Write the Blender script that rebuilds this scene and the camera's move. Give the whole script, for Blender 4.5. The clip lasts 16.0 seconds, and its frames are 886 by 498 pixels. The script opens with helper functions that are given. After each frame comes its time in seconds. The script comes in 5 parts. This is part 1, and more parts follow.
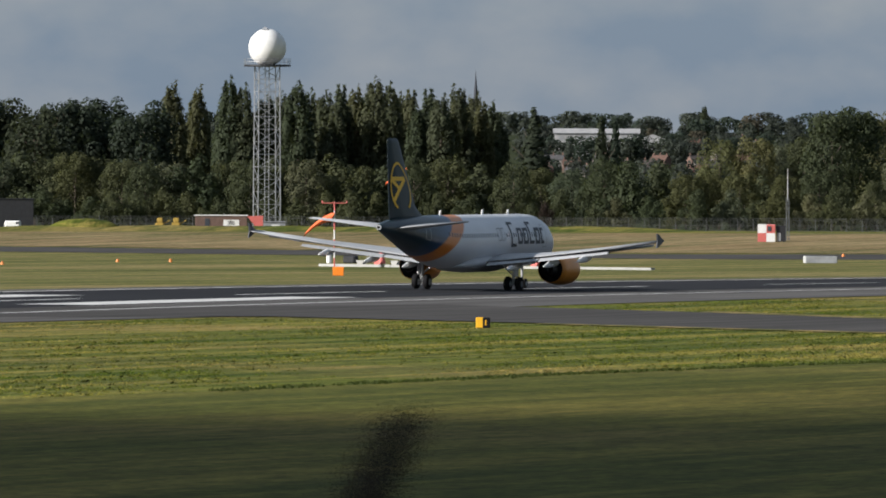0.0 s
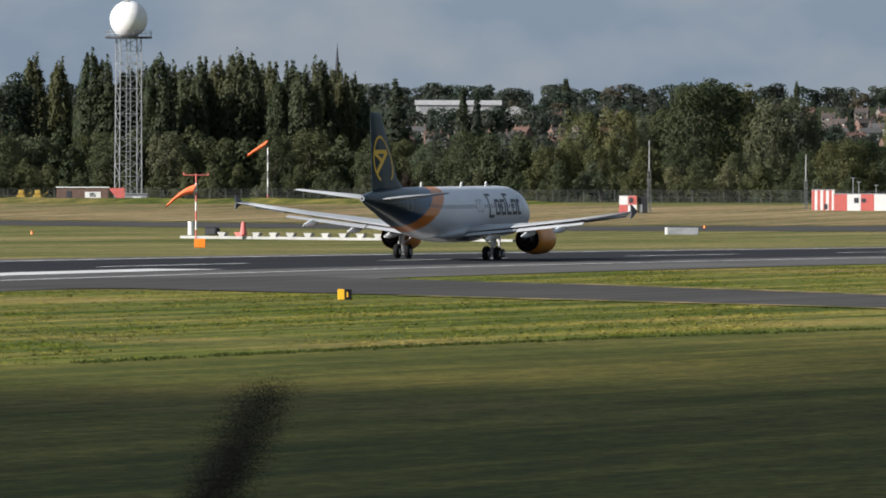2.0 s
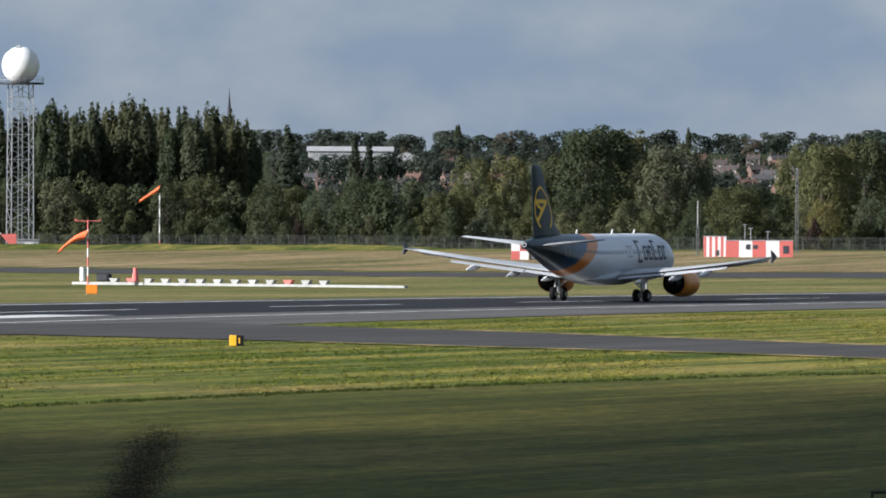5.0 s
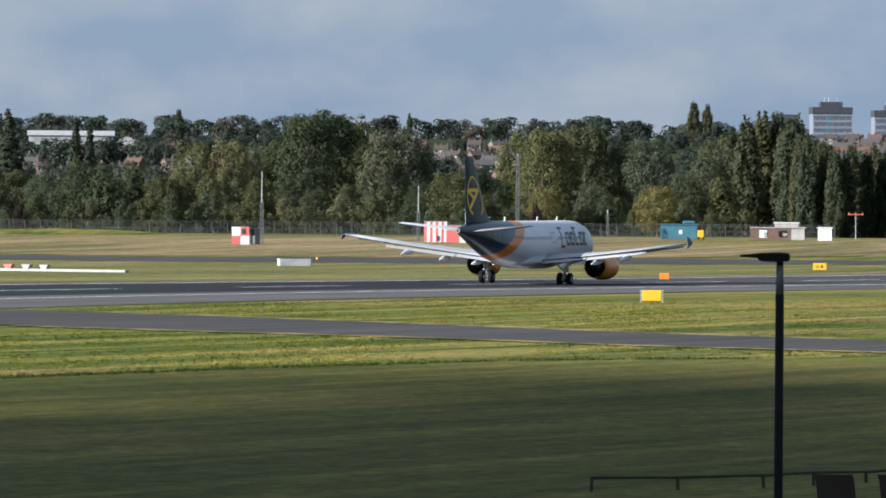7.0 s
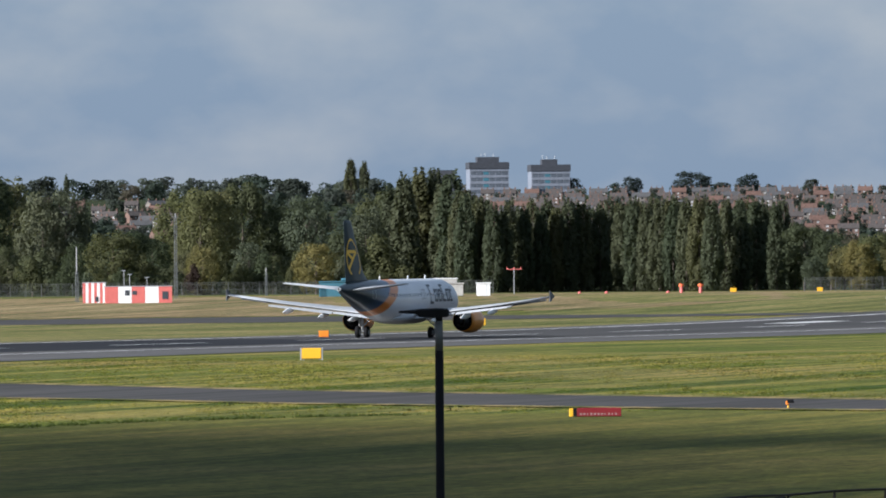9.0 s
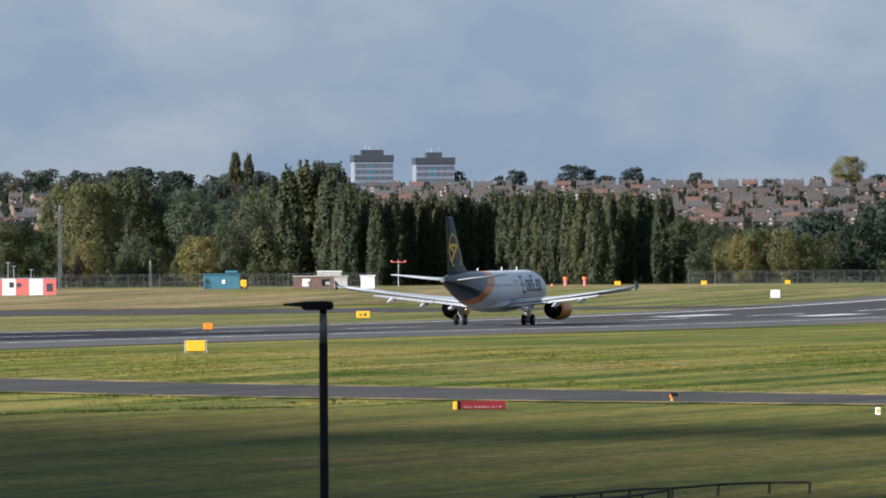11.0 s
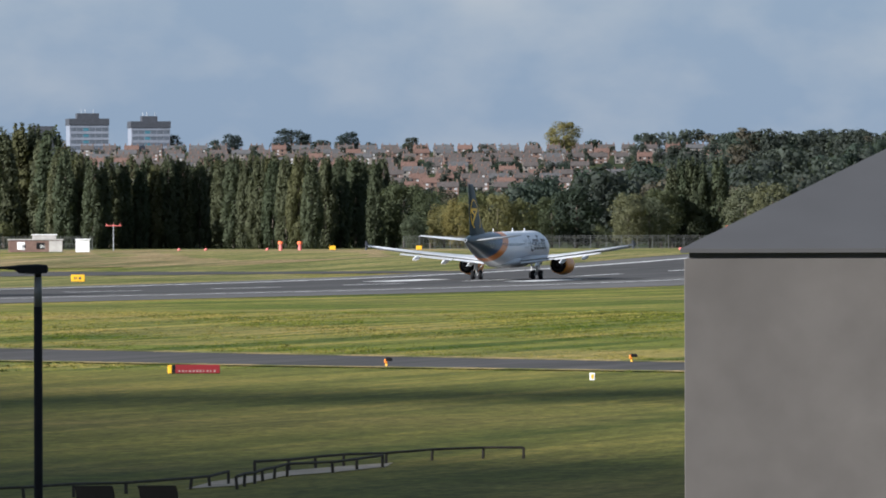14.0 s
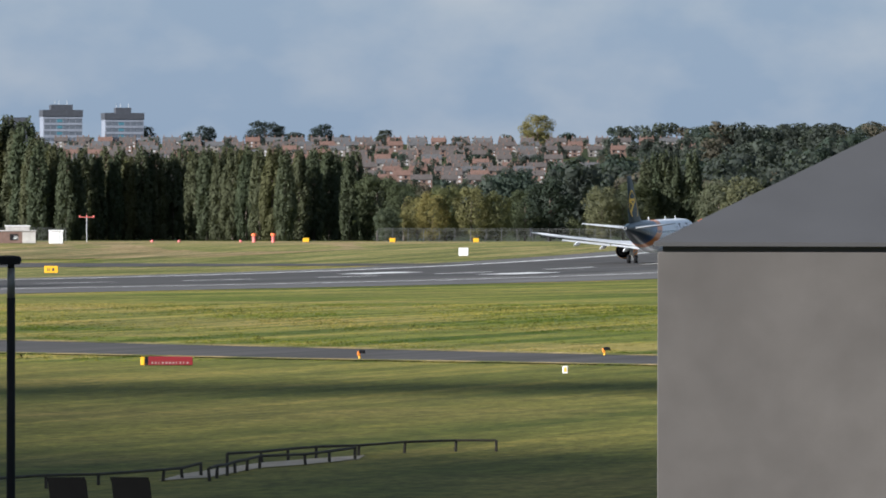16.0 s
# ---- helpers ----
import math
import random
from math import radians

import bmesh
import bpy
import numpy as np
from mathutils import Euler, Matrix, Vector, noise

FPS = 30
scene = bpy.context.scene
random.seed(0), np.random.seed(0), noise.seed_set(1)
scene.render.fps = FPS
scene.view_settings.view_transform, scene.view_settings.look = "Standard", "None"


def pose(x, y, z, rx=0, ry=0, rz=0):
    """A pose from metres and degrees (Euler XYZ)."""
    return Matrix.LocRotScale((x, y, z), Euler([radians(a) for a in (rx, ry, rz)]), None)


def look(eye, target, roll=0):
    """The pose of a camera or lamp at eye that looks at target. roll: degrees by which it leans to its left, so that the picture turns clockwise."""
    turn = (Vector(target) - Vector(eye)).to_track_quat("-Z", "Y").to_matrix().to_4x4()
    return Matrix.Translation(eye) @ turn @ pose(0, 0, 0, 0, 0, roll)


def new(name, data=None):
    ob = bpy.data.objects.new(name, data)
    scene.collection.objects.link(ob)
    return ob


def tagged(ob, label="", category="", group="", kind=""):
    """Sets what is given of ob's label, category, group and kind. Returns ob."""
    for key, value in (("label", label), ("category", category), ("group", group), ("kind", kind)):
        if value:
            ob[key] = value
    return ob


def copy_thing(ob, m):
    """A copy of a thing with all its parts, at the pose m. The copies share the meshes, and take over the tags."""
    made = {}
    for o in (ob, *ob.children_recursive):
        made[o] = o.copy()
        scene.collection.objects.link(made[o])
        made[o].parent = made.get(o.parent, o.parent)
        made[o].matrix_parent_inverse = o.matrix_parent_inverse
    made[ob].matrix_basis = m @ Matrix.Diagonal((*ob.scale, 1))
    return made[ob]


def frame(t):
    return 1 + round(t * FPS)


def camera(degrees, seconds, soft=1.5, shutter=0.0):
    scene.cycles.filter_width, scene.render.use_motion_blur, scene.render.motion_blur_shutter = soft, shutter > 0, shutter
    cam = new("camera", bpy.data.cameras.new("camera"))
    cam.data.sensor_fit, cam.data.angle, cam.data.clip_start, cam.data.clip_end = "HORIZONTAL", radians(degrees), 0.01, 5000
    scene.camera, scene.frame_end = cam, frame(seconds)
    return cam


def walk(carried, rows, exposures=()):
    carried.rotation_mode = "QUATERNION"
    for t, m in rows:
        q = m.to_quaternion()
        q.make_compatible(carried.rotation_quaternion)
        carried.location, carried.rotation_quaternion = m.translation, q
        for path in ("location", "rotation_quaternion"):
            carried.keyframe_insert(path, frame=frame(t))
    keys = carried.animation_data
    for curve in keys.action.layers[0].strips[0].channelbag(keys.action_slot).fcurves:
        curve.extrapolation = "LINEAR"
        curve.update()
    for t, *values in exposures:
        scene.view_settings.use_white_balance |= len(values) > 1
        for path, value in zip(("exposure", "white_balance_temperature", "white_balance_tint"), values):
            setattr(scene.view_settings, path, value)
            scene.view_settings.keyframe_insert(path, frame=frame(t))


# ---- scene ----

EYE_Z = 7.34
cam = camera(5.28, 16.0, soft=1.85)

# seconds, bearing, tilt and roll in degrees: a tripod head that follows the take-off
PAN = [
    (0.0, -3.8759, -0.3033, 0.219),
    (0.5, -3.7052, -0.3594, 0.369),
    (1.0, -3.3915, -0.4480, 0.274),
    (1.5, -3.2402, -0.4314, 0.038),
    (2.0, -3.0502, -0.4687, 0.173),
    (2.5, -2.8119, -0.4610, 0.142),
    (3.0, -2.7509, -0.3256, -0.007),
    (3.2, -2.7226, -0.2640, -0.122),
    (5.3, -2.2703, -0.1929, 0.360),
    (5.5, -2.1342, -0.1937, 0.438),
    (6.0, -1.5859, -0.1692, 0.447),
    (6.5, -1.2869, -0.2240, 0.580),
    (7.0, -0.7404, -0.2716, 0.403),
    (7.5, -0.2037, -0.1056, -0.159),
    (8.0, 0.2480, -0.0686, -0.267),
    (8.5, 0.7643, -0.0963, -0.205),
    (9.0, 1.2963, 0.0749, -0.467),
    (9.2, 1.5156, 0.1445, -0.375),
    (11.3, 2.1112, 0.0218, -0.254),
    (11.5, 2.3098, 0.0391, -0.097),
    (12.0, 2.6804, 0.1213, -0.253),
    (12.5, 3.0457, 0.0214, -0.189),
    (13.0, 3.2370, -0.0918, -0.245),
    (13.5, 3.5273, -0.1375, -0.304),
    (14.0, 3.6833, -0.1920, -0.123),
    (14.5, 3.8273, -0.1810, -0.166),
    (15.0, 3.8563, -0.1355, -0.130),
    (15.5, 3.8205, -0.1746, -0.017),
    (16.0, 3.8426, -0.2358, 0.081)]


def aim(bearing, tilt, roll):
    b, e = radians(bearing), radians(tilt)
    return look((0, 0, EYE_Z), (1000 * math.sin(b) * math.cos(e), 1000 * math.cos(b) * math.cos(e), EYE_Z + 1000 * math.sin(e)), roll)


walk(cam, [(t, aim(b, e, r)) for t, b, e, r in PAN], [(0.0, 0.7, 6200, 12), (3.0, 0.95, 6100, 12), (5.5, 1.0, 5850, 12), (6.0, 1.12, 5850, 12), (7.0, 1.19, 5800, 12), (7.5, 0.98, 5750, 12),
                                                    (8.0, 1.02, 5750, 12), (9.0, 1.03, 5750, 12), (11.5, 1.17, 5850, 12), (12.5, 1.12, 5800, 12), (14.5, 1.22, 5850, 12), (15.0, 1.12, 5850, 12), (15.5, 1.22, 5900, 12), (16.0, 1.25, 5900, 12)])

# ---- light ----
SUN_BEARING, SUN_HEIGHT = -117.0, 24.0   # degrees from the y axis, and above the horizon
sun_way = Vector((math.sin(radians(SUN_BEARING)) * math.cos(radians(SUN_HEIGHT)),
                  math.cos(radians(SUN_BEARING)) * math.cos(radians(SUN_HEIGHT)), math.sin(radians(SUN_HEIGHT))))
sun = new("sun", bpy.data.lights.new("sun", "SUN"))
sun.data.energy, sun.data.angle, sun.data.color = 5.0, radians(0.6), (1.0, 0.94, 0.85)
sun.matrix_world = look(sun_way * 100, (0, 0, 0))

world = bpy.data.worlds.new("sky")
scene.world = world
world.use_nodes = True
wn, wl = world.node_tree.nodes, world.node_tree.links
background = wn["Background"]
sky = wn.new("ShaderNodeTexSky")
sky.sky_type, sky.sun_disc = "NISHITA", False
sky.sun_elevation, sky.sun_rotation = radians(SUN_HEIGHT), radians(SUN_BEARING)
coord = wn.new("ShaderNodeTexCoord")
stretch = wn.new("ShaderNodeMapping")
stretch.inputs["Scale"].default_value = (1.0, 1.0, 1.7)
wl.new(coord.outputs["Generated"], stretch.inputs["Vector"])
cloud = wn.new("ShaderNodeTexNoise")
cloud.inputs["Scale"].default_value, cloud.inputs["Detail"].default_value, cloud.inputs["Roughness"].default_value = 40, 6, 0.5
wl.new(stretch.outputs["Vector"], cloud.inputs["Vector"])
ramp = wn.new("ShaderNodeValToRGB")
ramp.color_ramp.elements[0].position, ramp.color_ramp.elements[0].color = 0.42, (1.62, 2.18, 2.86, 1)
ramp.color_ramp.elements[1].position, ramp.color_ramp.elements[1].color = 0.72, (2.95, 3.15, 3.3, 1)
wl.new(cloud.outputs["Fac"], ramp.inputs["Fac"])
veil = wn.new("ShaderNodeMixRGB")
veil.inputs["Fac"].default_value = 0.88
wl.new(sky.outputs["Color"], veil.inputs["Color1"])
wl.new(ramp.outputs["Color"], veil.inputs["Color2"])
wl.new(veil.outputs["Color"], background.inputs["Color"])
background.inputs["Strength"].default_value = 0.07

# ---- plan ----
RUNWAY_TURN = 17.15                       # degrees to the right of the y axis
RUNWAY_START = Vector((-49.5, 759.4))     # the wheels at the start
ALONG = Vector((math.sin(radians(RUNWAY_TURN)), math.cos(radians(RUNWAY_TURN))))
ASIDE = Vector((ALONG.y, -ALONG.x))       # to the right of the runway, towards the viewer


def profile(s):
    """Height of the airfield, s metres along the runway: a dip, then a rise that levels out."""
    q = min(max(s / 100, -1.4), 6.67)
    e = min(max(s / 100 - 6.67, 0), 1.2)
    return -0.04 * q - 0.123 * q * q + 0.023 * q ** 3 + 1.39 * e - 1.39 * e * e / 2.4


HILL = ((1760, 0), (2600, 3), (3200, 9.5), (3800, 21), (4300, 33), (4800, 38), (9000, 38))


def ground_z(x, y):
    s = (x - RUNWAY_START.x) * ALONG.x + (y - RUNWAY_START.y) * ALONG.y
    d, rise = math.hypot(x, y) if y > 0 else 0, 0
    for (d0, z0), (d1, z1) in zip(HILL, HILL[1:]):
        if d0 < d <= d1:
            rise = z0 + (z1 - z0) * (d - d0) / (d1 - d0)
    return profile(s) + rise


def polar(b, d, up=0.0):
    """A place on the ground, b thousandths of a radian right of the y axis and d metres away."""
    x, y = d * math.sin(b / 1000), d * math.cos(b / 1000)
    return Vector((x, y, ground_z(x, y) + up))


def runway_point(s, n, up=0.0):
    p = RUNWAY_START + ALONG * s + ASIDE * n
    return Vector((p.x, p.y, profile(s) + up))


# ---- materials ----
def node(mat, kind, **values):
    n = mat.node_tree.nodes.new(kind)
    for key, value in values.items():
        n.inputs[key.replace("_", " ")].default_value = value
    return n


def link(mat, a, b):
    mat.node_tree.links.new(a, b)


def base(name, rough=0.8, metal=0.0, spec=0.3):
    mat = bpy.data.materials.new(name)
    mat.use_nodes = True
    bsdf = mat.node_tree.nodes["Principled BSDF"]
    bsdf.inputs["Roughness"].default_value, bsdf.inputs["Metallic"].default_value = rough, metal
    bsdf.inputs["Specular IOR Level"].default_value = spec
    return mat, bsdf


def colours(mat, fac, *stops):
    r = mat.node_tree.nodes.new("ShaderNodeValToRGB")
    while len(r.color_ramp.elements) < len(stops):
        r.color_ramp.elements.new(0.5)
    for el, (p, c) in zip(r.color_ramp.elements, stops):
        el.position, el.color = p, (*c, 1)
    link(mat, fac, r.inputs["Fac"])
    return r.outputs["Color"]


def mix(mat, kind, fac, a, b):
    m = mat.node_tree.nodes.new("ShaderNodeMixRGB")
    m.blend_type = kind
    if isinstance(fac, float):
        m.inputs["Fac"].default_value = fac
    else:
        link(mat, fac, m.inputs["Fac"])
    for sock, v in ((m.inputs["Color1"], a), (m.inputs["Color2"], b)):
        if isinstance(v, tuple):
            sock.default_value = (*v, 1)
        else:
            link(mat, v, sock)
    return m.outputs["Color"]


def noise_of(mat, scale, detail=4, vector=None, rough=0.6):
    n = node(mat, "ShaderNodeTexNoise", Scale=scale, Detail=detail, Roughness=rough)
    if vector is not None:
        link(mat, vector, n.inputs["Vector"])
    return n.outputs["Fac"]


def placed(mat, turn=0.0, scale=(1, 1, 1), space="Object"):
    c = mat.node_tree.nodes.new("ShaderNodeTexCoord")
    r = mat.node_tree.nodes.new("ShaderNodeMapping")
    r.inputs["Rotation"].default_value = (0, 0, radians(turn))
    m = mat.node_tree.nodes.new("ShaderNodeMapping")
    m.inputs["Scale"].default_value = scale
    link(mat, c.outputs[space], r.inputs["Vector"])
    link(mat, r.outputs["Vector"], m.inputs["Vector"])
    return m.outputs["Vector"]


def bumped(mat, bsdf, height, strength, distance):
    b = node(mat, "ShaderNodeBump", Strength=strength, Distance=distance)
    link(mat, height, b.inputs["Height"])
    link(mat, b.outputs["Normal"], bsdf.inputs["Normal"])


def painted(name, colour, rough=0.5, metal=0.0, scale=3.0, wear=0.25, spec=0.4):
    """Paint or metal with faint stains at two scales; shade blotches on the cladding."""
    mat, bsdf = base(name, rough, metal, spec)
    v = placed(mat)
    fine, large = noise_of(mat, scale * 6, 5, v), noise_of(mat, scale, 3, v)
    dark = tuple(c * (1 - wear) for c in colour)
    c1 = colours(mat, large, (0.3, dark), (0.65, colour))
    c2 = mix(mat, "MULTIPLY", 0.5 * wear + 0.05, c1, colours(mat, fine, (0.3, (0.55, 0.52, 0.48)), (0.6, (1, 1, 1))))
    link(mat, c2, bsdf.inputs["Base Color"])
    bumped(mat, bsdf, fine, 0.1, 0.01)
    return mat


def grass_material(name, green, pale, straw, straw_at, ridged=0.85):
    mat, bsdf = base(name, 0.95, 0, 0.1)
    along = placed(mat, RUNWAY_TURN, (0.15, 0.007, 1))
    mown = noise_of(mat, 1.0, 4, along, 0.6)
    flat = placed(mat)
    patches, tufts, blades = noise_of(mat, 0.022, 5, flat), noise_of(mat, 1.0, 5, placed(mat, RUNWAY_TURN, (0.8, 0.2, 1)), 0.75), noise_of(mat, 1.0, 5, placed(mat, RUNWAY_TURN, (1.5, 0.6, 1)), 0.8)
    ridges = noise_of(mat, 1.0, 3, placed(mat, RUNWAY_TURN, (0.42, 0.005, 1)), 0.6)
    c = colours(mat, mown, (0.42, green), (0.5, tuple((g + p) / 2 for g, p in zip(green, pale))), (0.58, pale))
    c = mix(mat, "MIX", colours(mat, patches, (straw_at, (0, 0, 0)), (straw_at + 0.16, (0.8, 0.8, 0.8))), c, straw)
    c = mix(mat, "MULTIPLY", 0.7, c, colours(mat, tufts, (0.32, (0.5, 0.55, 0.45)), (0.6, (1.15, 1.12, 1.05))))
    c = mix(mat, "MULTIPLY", 0.7, c, colours(mat, blades, (0.34, (0.42, 0.46, 0.38)), (0.66, (1.45, 1.42, 1.35))))
    c = mix(mat, "MULTIPLY", ridged, c, colours(mat, ridges, (0.42, (0.46, 0.62, 0.36)), (0.55, (1.28, 1.22, 1.14))))
    grain = noise_of(mat, 1.0, 4, placed(mat, RUNWAY_TURN, (5.0, 0.9, 1)), 0.7)
    c = mix(mat, "MULTIPLY", 0.8, c, colours(mat, grain, (0.36, (0.62, 0.64, 0.58)), (0.64, (1.32, 1.3, 1.26))))
    link(mat, c, bsdf.inputs["Base Color"])
    bumped(mat, bsdf, tufts, 0.6, 0.25)
    return mat


def asphalt_material(name, colour, rubber=False):
    mat, bsdf = base(name, 0.97, 0, 0.06)
    v = placed(mat, RUNWAY_TURN, (0.5, 0.012, 1))
    streak, stain, grain = noise_of(mat, 1.0, 5, v), noise_of(mat, 0.05, 4, placed(mat)), noise_of(mat, 3, 5, placed(mat))
    c = colours(mat, streak, (0.3, tuple(0.72 * a for a in colour)), (0.7, tuple(1.25 * a for a in colour)))
    c = mix(mat, "MULTIPLY", 0.4, c, colours(mat, stain, (0.35, (0.7, 0.7, 0.7)), (0.65, (1.1, 1.1, 1.1))))
    c = mix(mat, "MULTIPLY", 0.35, c, colours(mat, grain, (0.3, (0.6, 0.6, 0.6)), (0.7, (1.2, 1.2, 1.2))))
    link(mat, c, bsdf.inputs["Base Color"])
    return mat


def foliage_material(name, dark, light, autumn, share):
    mat, bsdf = base(name, 0.75, 0, 0.2)
    geo = mat.node_tree.nodes.new("ShaderNodeNewGeometry")
    info = mat.node_tree.nodes.new("ShaderNodeObjectInfo")
    c = colours(mat, geo.outputs["Random Per Island"], (0.0, tuple(0.25 * a + 0.75 * b * 0.85 for a, b in zip(dark, light))), (1.0, tuple(1.06 * a for a in light)))
    tone = colours(mat, info.outputs["Random"], (0.0, (0.72, 0.82, 0.8)), (0.5, (1, 1, 1)), (1.0, (1.25, 1.12, 0.9)))
    c = mix(mat, "MULTIPLY", 1.0, c, tone)
    clump = noise_of(mat, 0.35, 3, placed(mat))
    c = mix(mat, "MIX", colours(mat, clump, (1 - share, (0, 0, 0)), (1 - share + 0.2, (0.8, 0.8, 0.8))), c, autumn)
    link(mat, c, bsdf.inputs["Base Color"])
    thin = mat.node_tree.nodes.new("ShaderNodeBsdfTranslucent")
    link(mat, mix(mat, "MULTIPLY", 1.0, c, (1.0, 1.0, 0.7)), thin.inputs["Color"])
    both = mat.node_tree.nodes.new("ShaderNodeMixShader")
    both.inputs["Fac"].default_value = 0.45
    link(mat, bsdf.outputs[0], both.inputs[1])
    link(mat, thin.outputs[0], both.inputs[2])
    link(mat, both.outputs[0], mat.node_tree.nodes["Material Output"].inputs["Surface"])
    return mat


GRASS = grass_material("mown_grass", (0.078, 0.097, 0.016), (0.17, 0.155, 0.042), (0.2, 0.158, 0.065), 0.48)
DRY = grass_material("dry_grass", (0.18, 0.134, 0.08), (0.235, 0.175, 0.112), (0.27, 0.208, 0.138), 0.5)
# far meadow: straw-dull long grass, its colour muted further for distance haze
MEADOW = grass_material("dull_meadow_grass", (0.115, 0.115, 0.04), (0.175, 0.158, 0.068), (0.2, 0.165, 0.085), 0.45)
FORE = grass_material("coarse_olive_grass", (0.086, 0.09, 0.02), (0.15, 0.132, 0.034), (0.168, 0.134, 0.046), 0.52, 0.4)
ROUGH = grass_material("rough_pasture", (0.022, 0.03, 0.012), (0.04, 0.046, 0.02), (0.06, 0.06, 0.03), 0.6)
ASPHALT = asphalt_material("old_asphalt", (0.105, 0.101, 0.097))
RUBBERED = asphalt_material("rubber_stained_asphalt", (0.026, 0.027, 0.03))
PALEASPHALT = asphalt_material("worn_asphalt", (0.064, 0.062, 0.06))
TAXI = asphalt_material("taxiway_asphalt", (0.066, 0.063, 0.06))
LINE = painted("runway_paint", (0.64, 0.64, 0.62), 0.8, 0, 0.4, 0.35, 0.2)
POPLAR = foliage_material("poplar_leaves", (0.048, 0.056, 0.032), (0.082, 0.092, 0.052), (0.1, 0.096, 0.05), 0.3)
LEAF = foliage_material("oak_leaves", (0.036, 0.045, 0.025), (0.07, 0.081, 0.041), (0.09, 0.086, 0.045), 0.32)
WILLOW = foliage_material("grey_willow_leaves", (0.06, 0.068, 0.044), (0.102, 0.112, 0.07), (0.118, 0.11, 0.064), 0.35)
YELLOW = foliage_material("yellowing_leaves", (0.085, 0.083, 0.036), (0.15, 0.143, 0.062), (0.18, 0.145, 0.052), 0.4)
# hillside leaves: distance haze is put into the colours as a blue-grey cast
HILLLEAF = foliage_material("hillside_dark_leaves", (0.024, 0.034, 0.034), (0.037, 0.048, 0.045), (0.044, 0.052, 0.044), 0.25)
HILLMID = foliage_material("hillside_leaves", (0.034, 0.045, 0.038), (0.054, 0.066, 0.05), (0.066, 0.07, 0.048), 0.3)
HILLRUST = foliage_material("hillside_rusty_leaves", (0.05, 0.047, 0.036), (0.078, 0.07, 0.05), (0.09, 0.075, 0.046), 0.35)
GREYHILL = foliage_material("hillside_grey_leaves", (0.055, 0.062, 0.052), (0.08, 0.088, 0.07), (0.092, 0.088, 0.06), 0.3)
DARKLEAF = foliage_material("cypress_leaves", (0.02, 0.03, 0.022), (0.036, 0.048, 0.032), (0.04, 0.046, 0.028), 0.2)
PURPLE = foliage_material("copper_leaves", (0.025, 0.016, 0.014), (0.05, 0.032, 0.026), (0.04, 0.03, 0.02), 0.3)
BARK = painted("bark", (0.12, 0.1, 0.08), 0.95, 0, 2, 0.4, 0.1)
WHITE = painted("white_paint", (0.78, 0.78, 0.76), 0.5, 0, 1.0, 0.12)
# red paled towards pink: distance haze is put into the paint colour
RED = painted("red_paint", (0.6, 0.15, 0.13), 0.5, 0, 1.0, 0.15)
ORANGE = painted("orange_paint", (0.85, 0.24, 0.02), 0.45, 0, 1.0, 0.15)
SIGNYELLOW = painted("sign_yellow", (0.8, 0.43, 0.02), 0.45, 0, 1.0, 0.08)
STEEL = painted("galvanised_steel", (0.42, 0.43, 0.44), 0.5, 0.5, 1.0, 0.3)
DARKSTEEL = painted("dark_steel", (0.035, 0.036, 0.04), 0.5, 0.3, 2.0, 0.3)
BLACK = painted("black_rubber", (0.009, 0.009, 0.01), 0.85, 0, 4.0, 0.3, 0.2)
GLASS_DARK = painted("dark_glass", (0.015, 0.018, 0.022), 0.12, 0, 1.0, 0.1, 0.5)
BRICK = painted("red_brick", (0.17, 0.112, 0.09), 0.9, 0, 1.2, 0.3, 0.2)
CONCRETE = painted("concrete", (0.42, 0.4, 0.37), 0.9, 0, 0.8, 0.25, 0.2)
TEAL = painted("teal_paint", (0.055, 0.16, 0.21), 0.5, 0, 0.8, 0.2)
SLATE = painted("church_stone", (0.045, 0.05, 0.062), 0.8, 0, 0.8, 0.3)
TIMBER = painted("weathered_timber", (0.06, 0.052, 0.043), 0.9, 0, 3, 0.35, 0.15)
# cladding: cloudy dark blotches in the colour stand in for soft shade
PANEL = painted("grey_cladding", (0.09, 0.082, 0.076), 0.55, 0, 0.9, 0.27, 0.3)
LEADROOF = painted("grey_roof_sheet", (0.058, 0.057, 0.058), 0.6, 0.1, 0.4, 0.2, 0.3)
FENCEGREY = painted("fence_steel", (0.15, 0.155, 0.15), 0.6, 0.3, 1.0, 0.3)
OFFWHITE = painted("weathered_white", (0.36, 0.36, 0.36), 0.7, 0, 0.6, 0.3)
DULLYELLOW = painted("dusty_yellow", (0.4, 0.27, 0.05), 0.6, 0, 1.0, 0.3)
FABRIC = painted("orange_fabric", (0.88, 0.19, 0.075), 0.8, 0, 0.6, 0.15, 0.1)


# ---- building blocks ----
def part(name, bm, mat, parent=None, label="", smooth=False):
    mesh = bpy.data.meshes.new(name)
    bm.normal_update()
    bm.to_mesh(mesh)
    bm.free()
    mesh.materials.append(mat)
    if smooth:
        for p in mesh.polygons:
            p.use_smooth = True
    ob = new(name, mesh)
    if parent:
        ob.parent = parent
    return tagged(ob, label)


def again(ob, parent, m):
    """The same piece once more, on the same mesh."""
    c = new(ob.name.split(".")[0], ob.data)
    c.parent, c.matrix_basis = parent, m
    return c


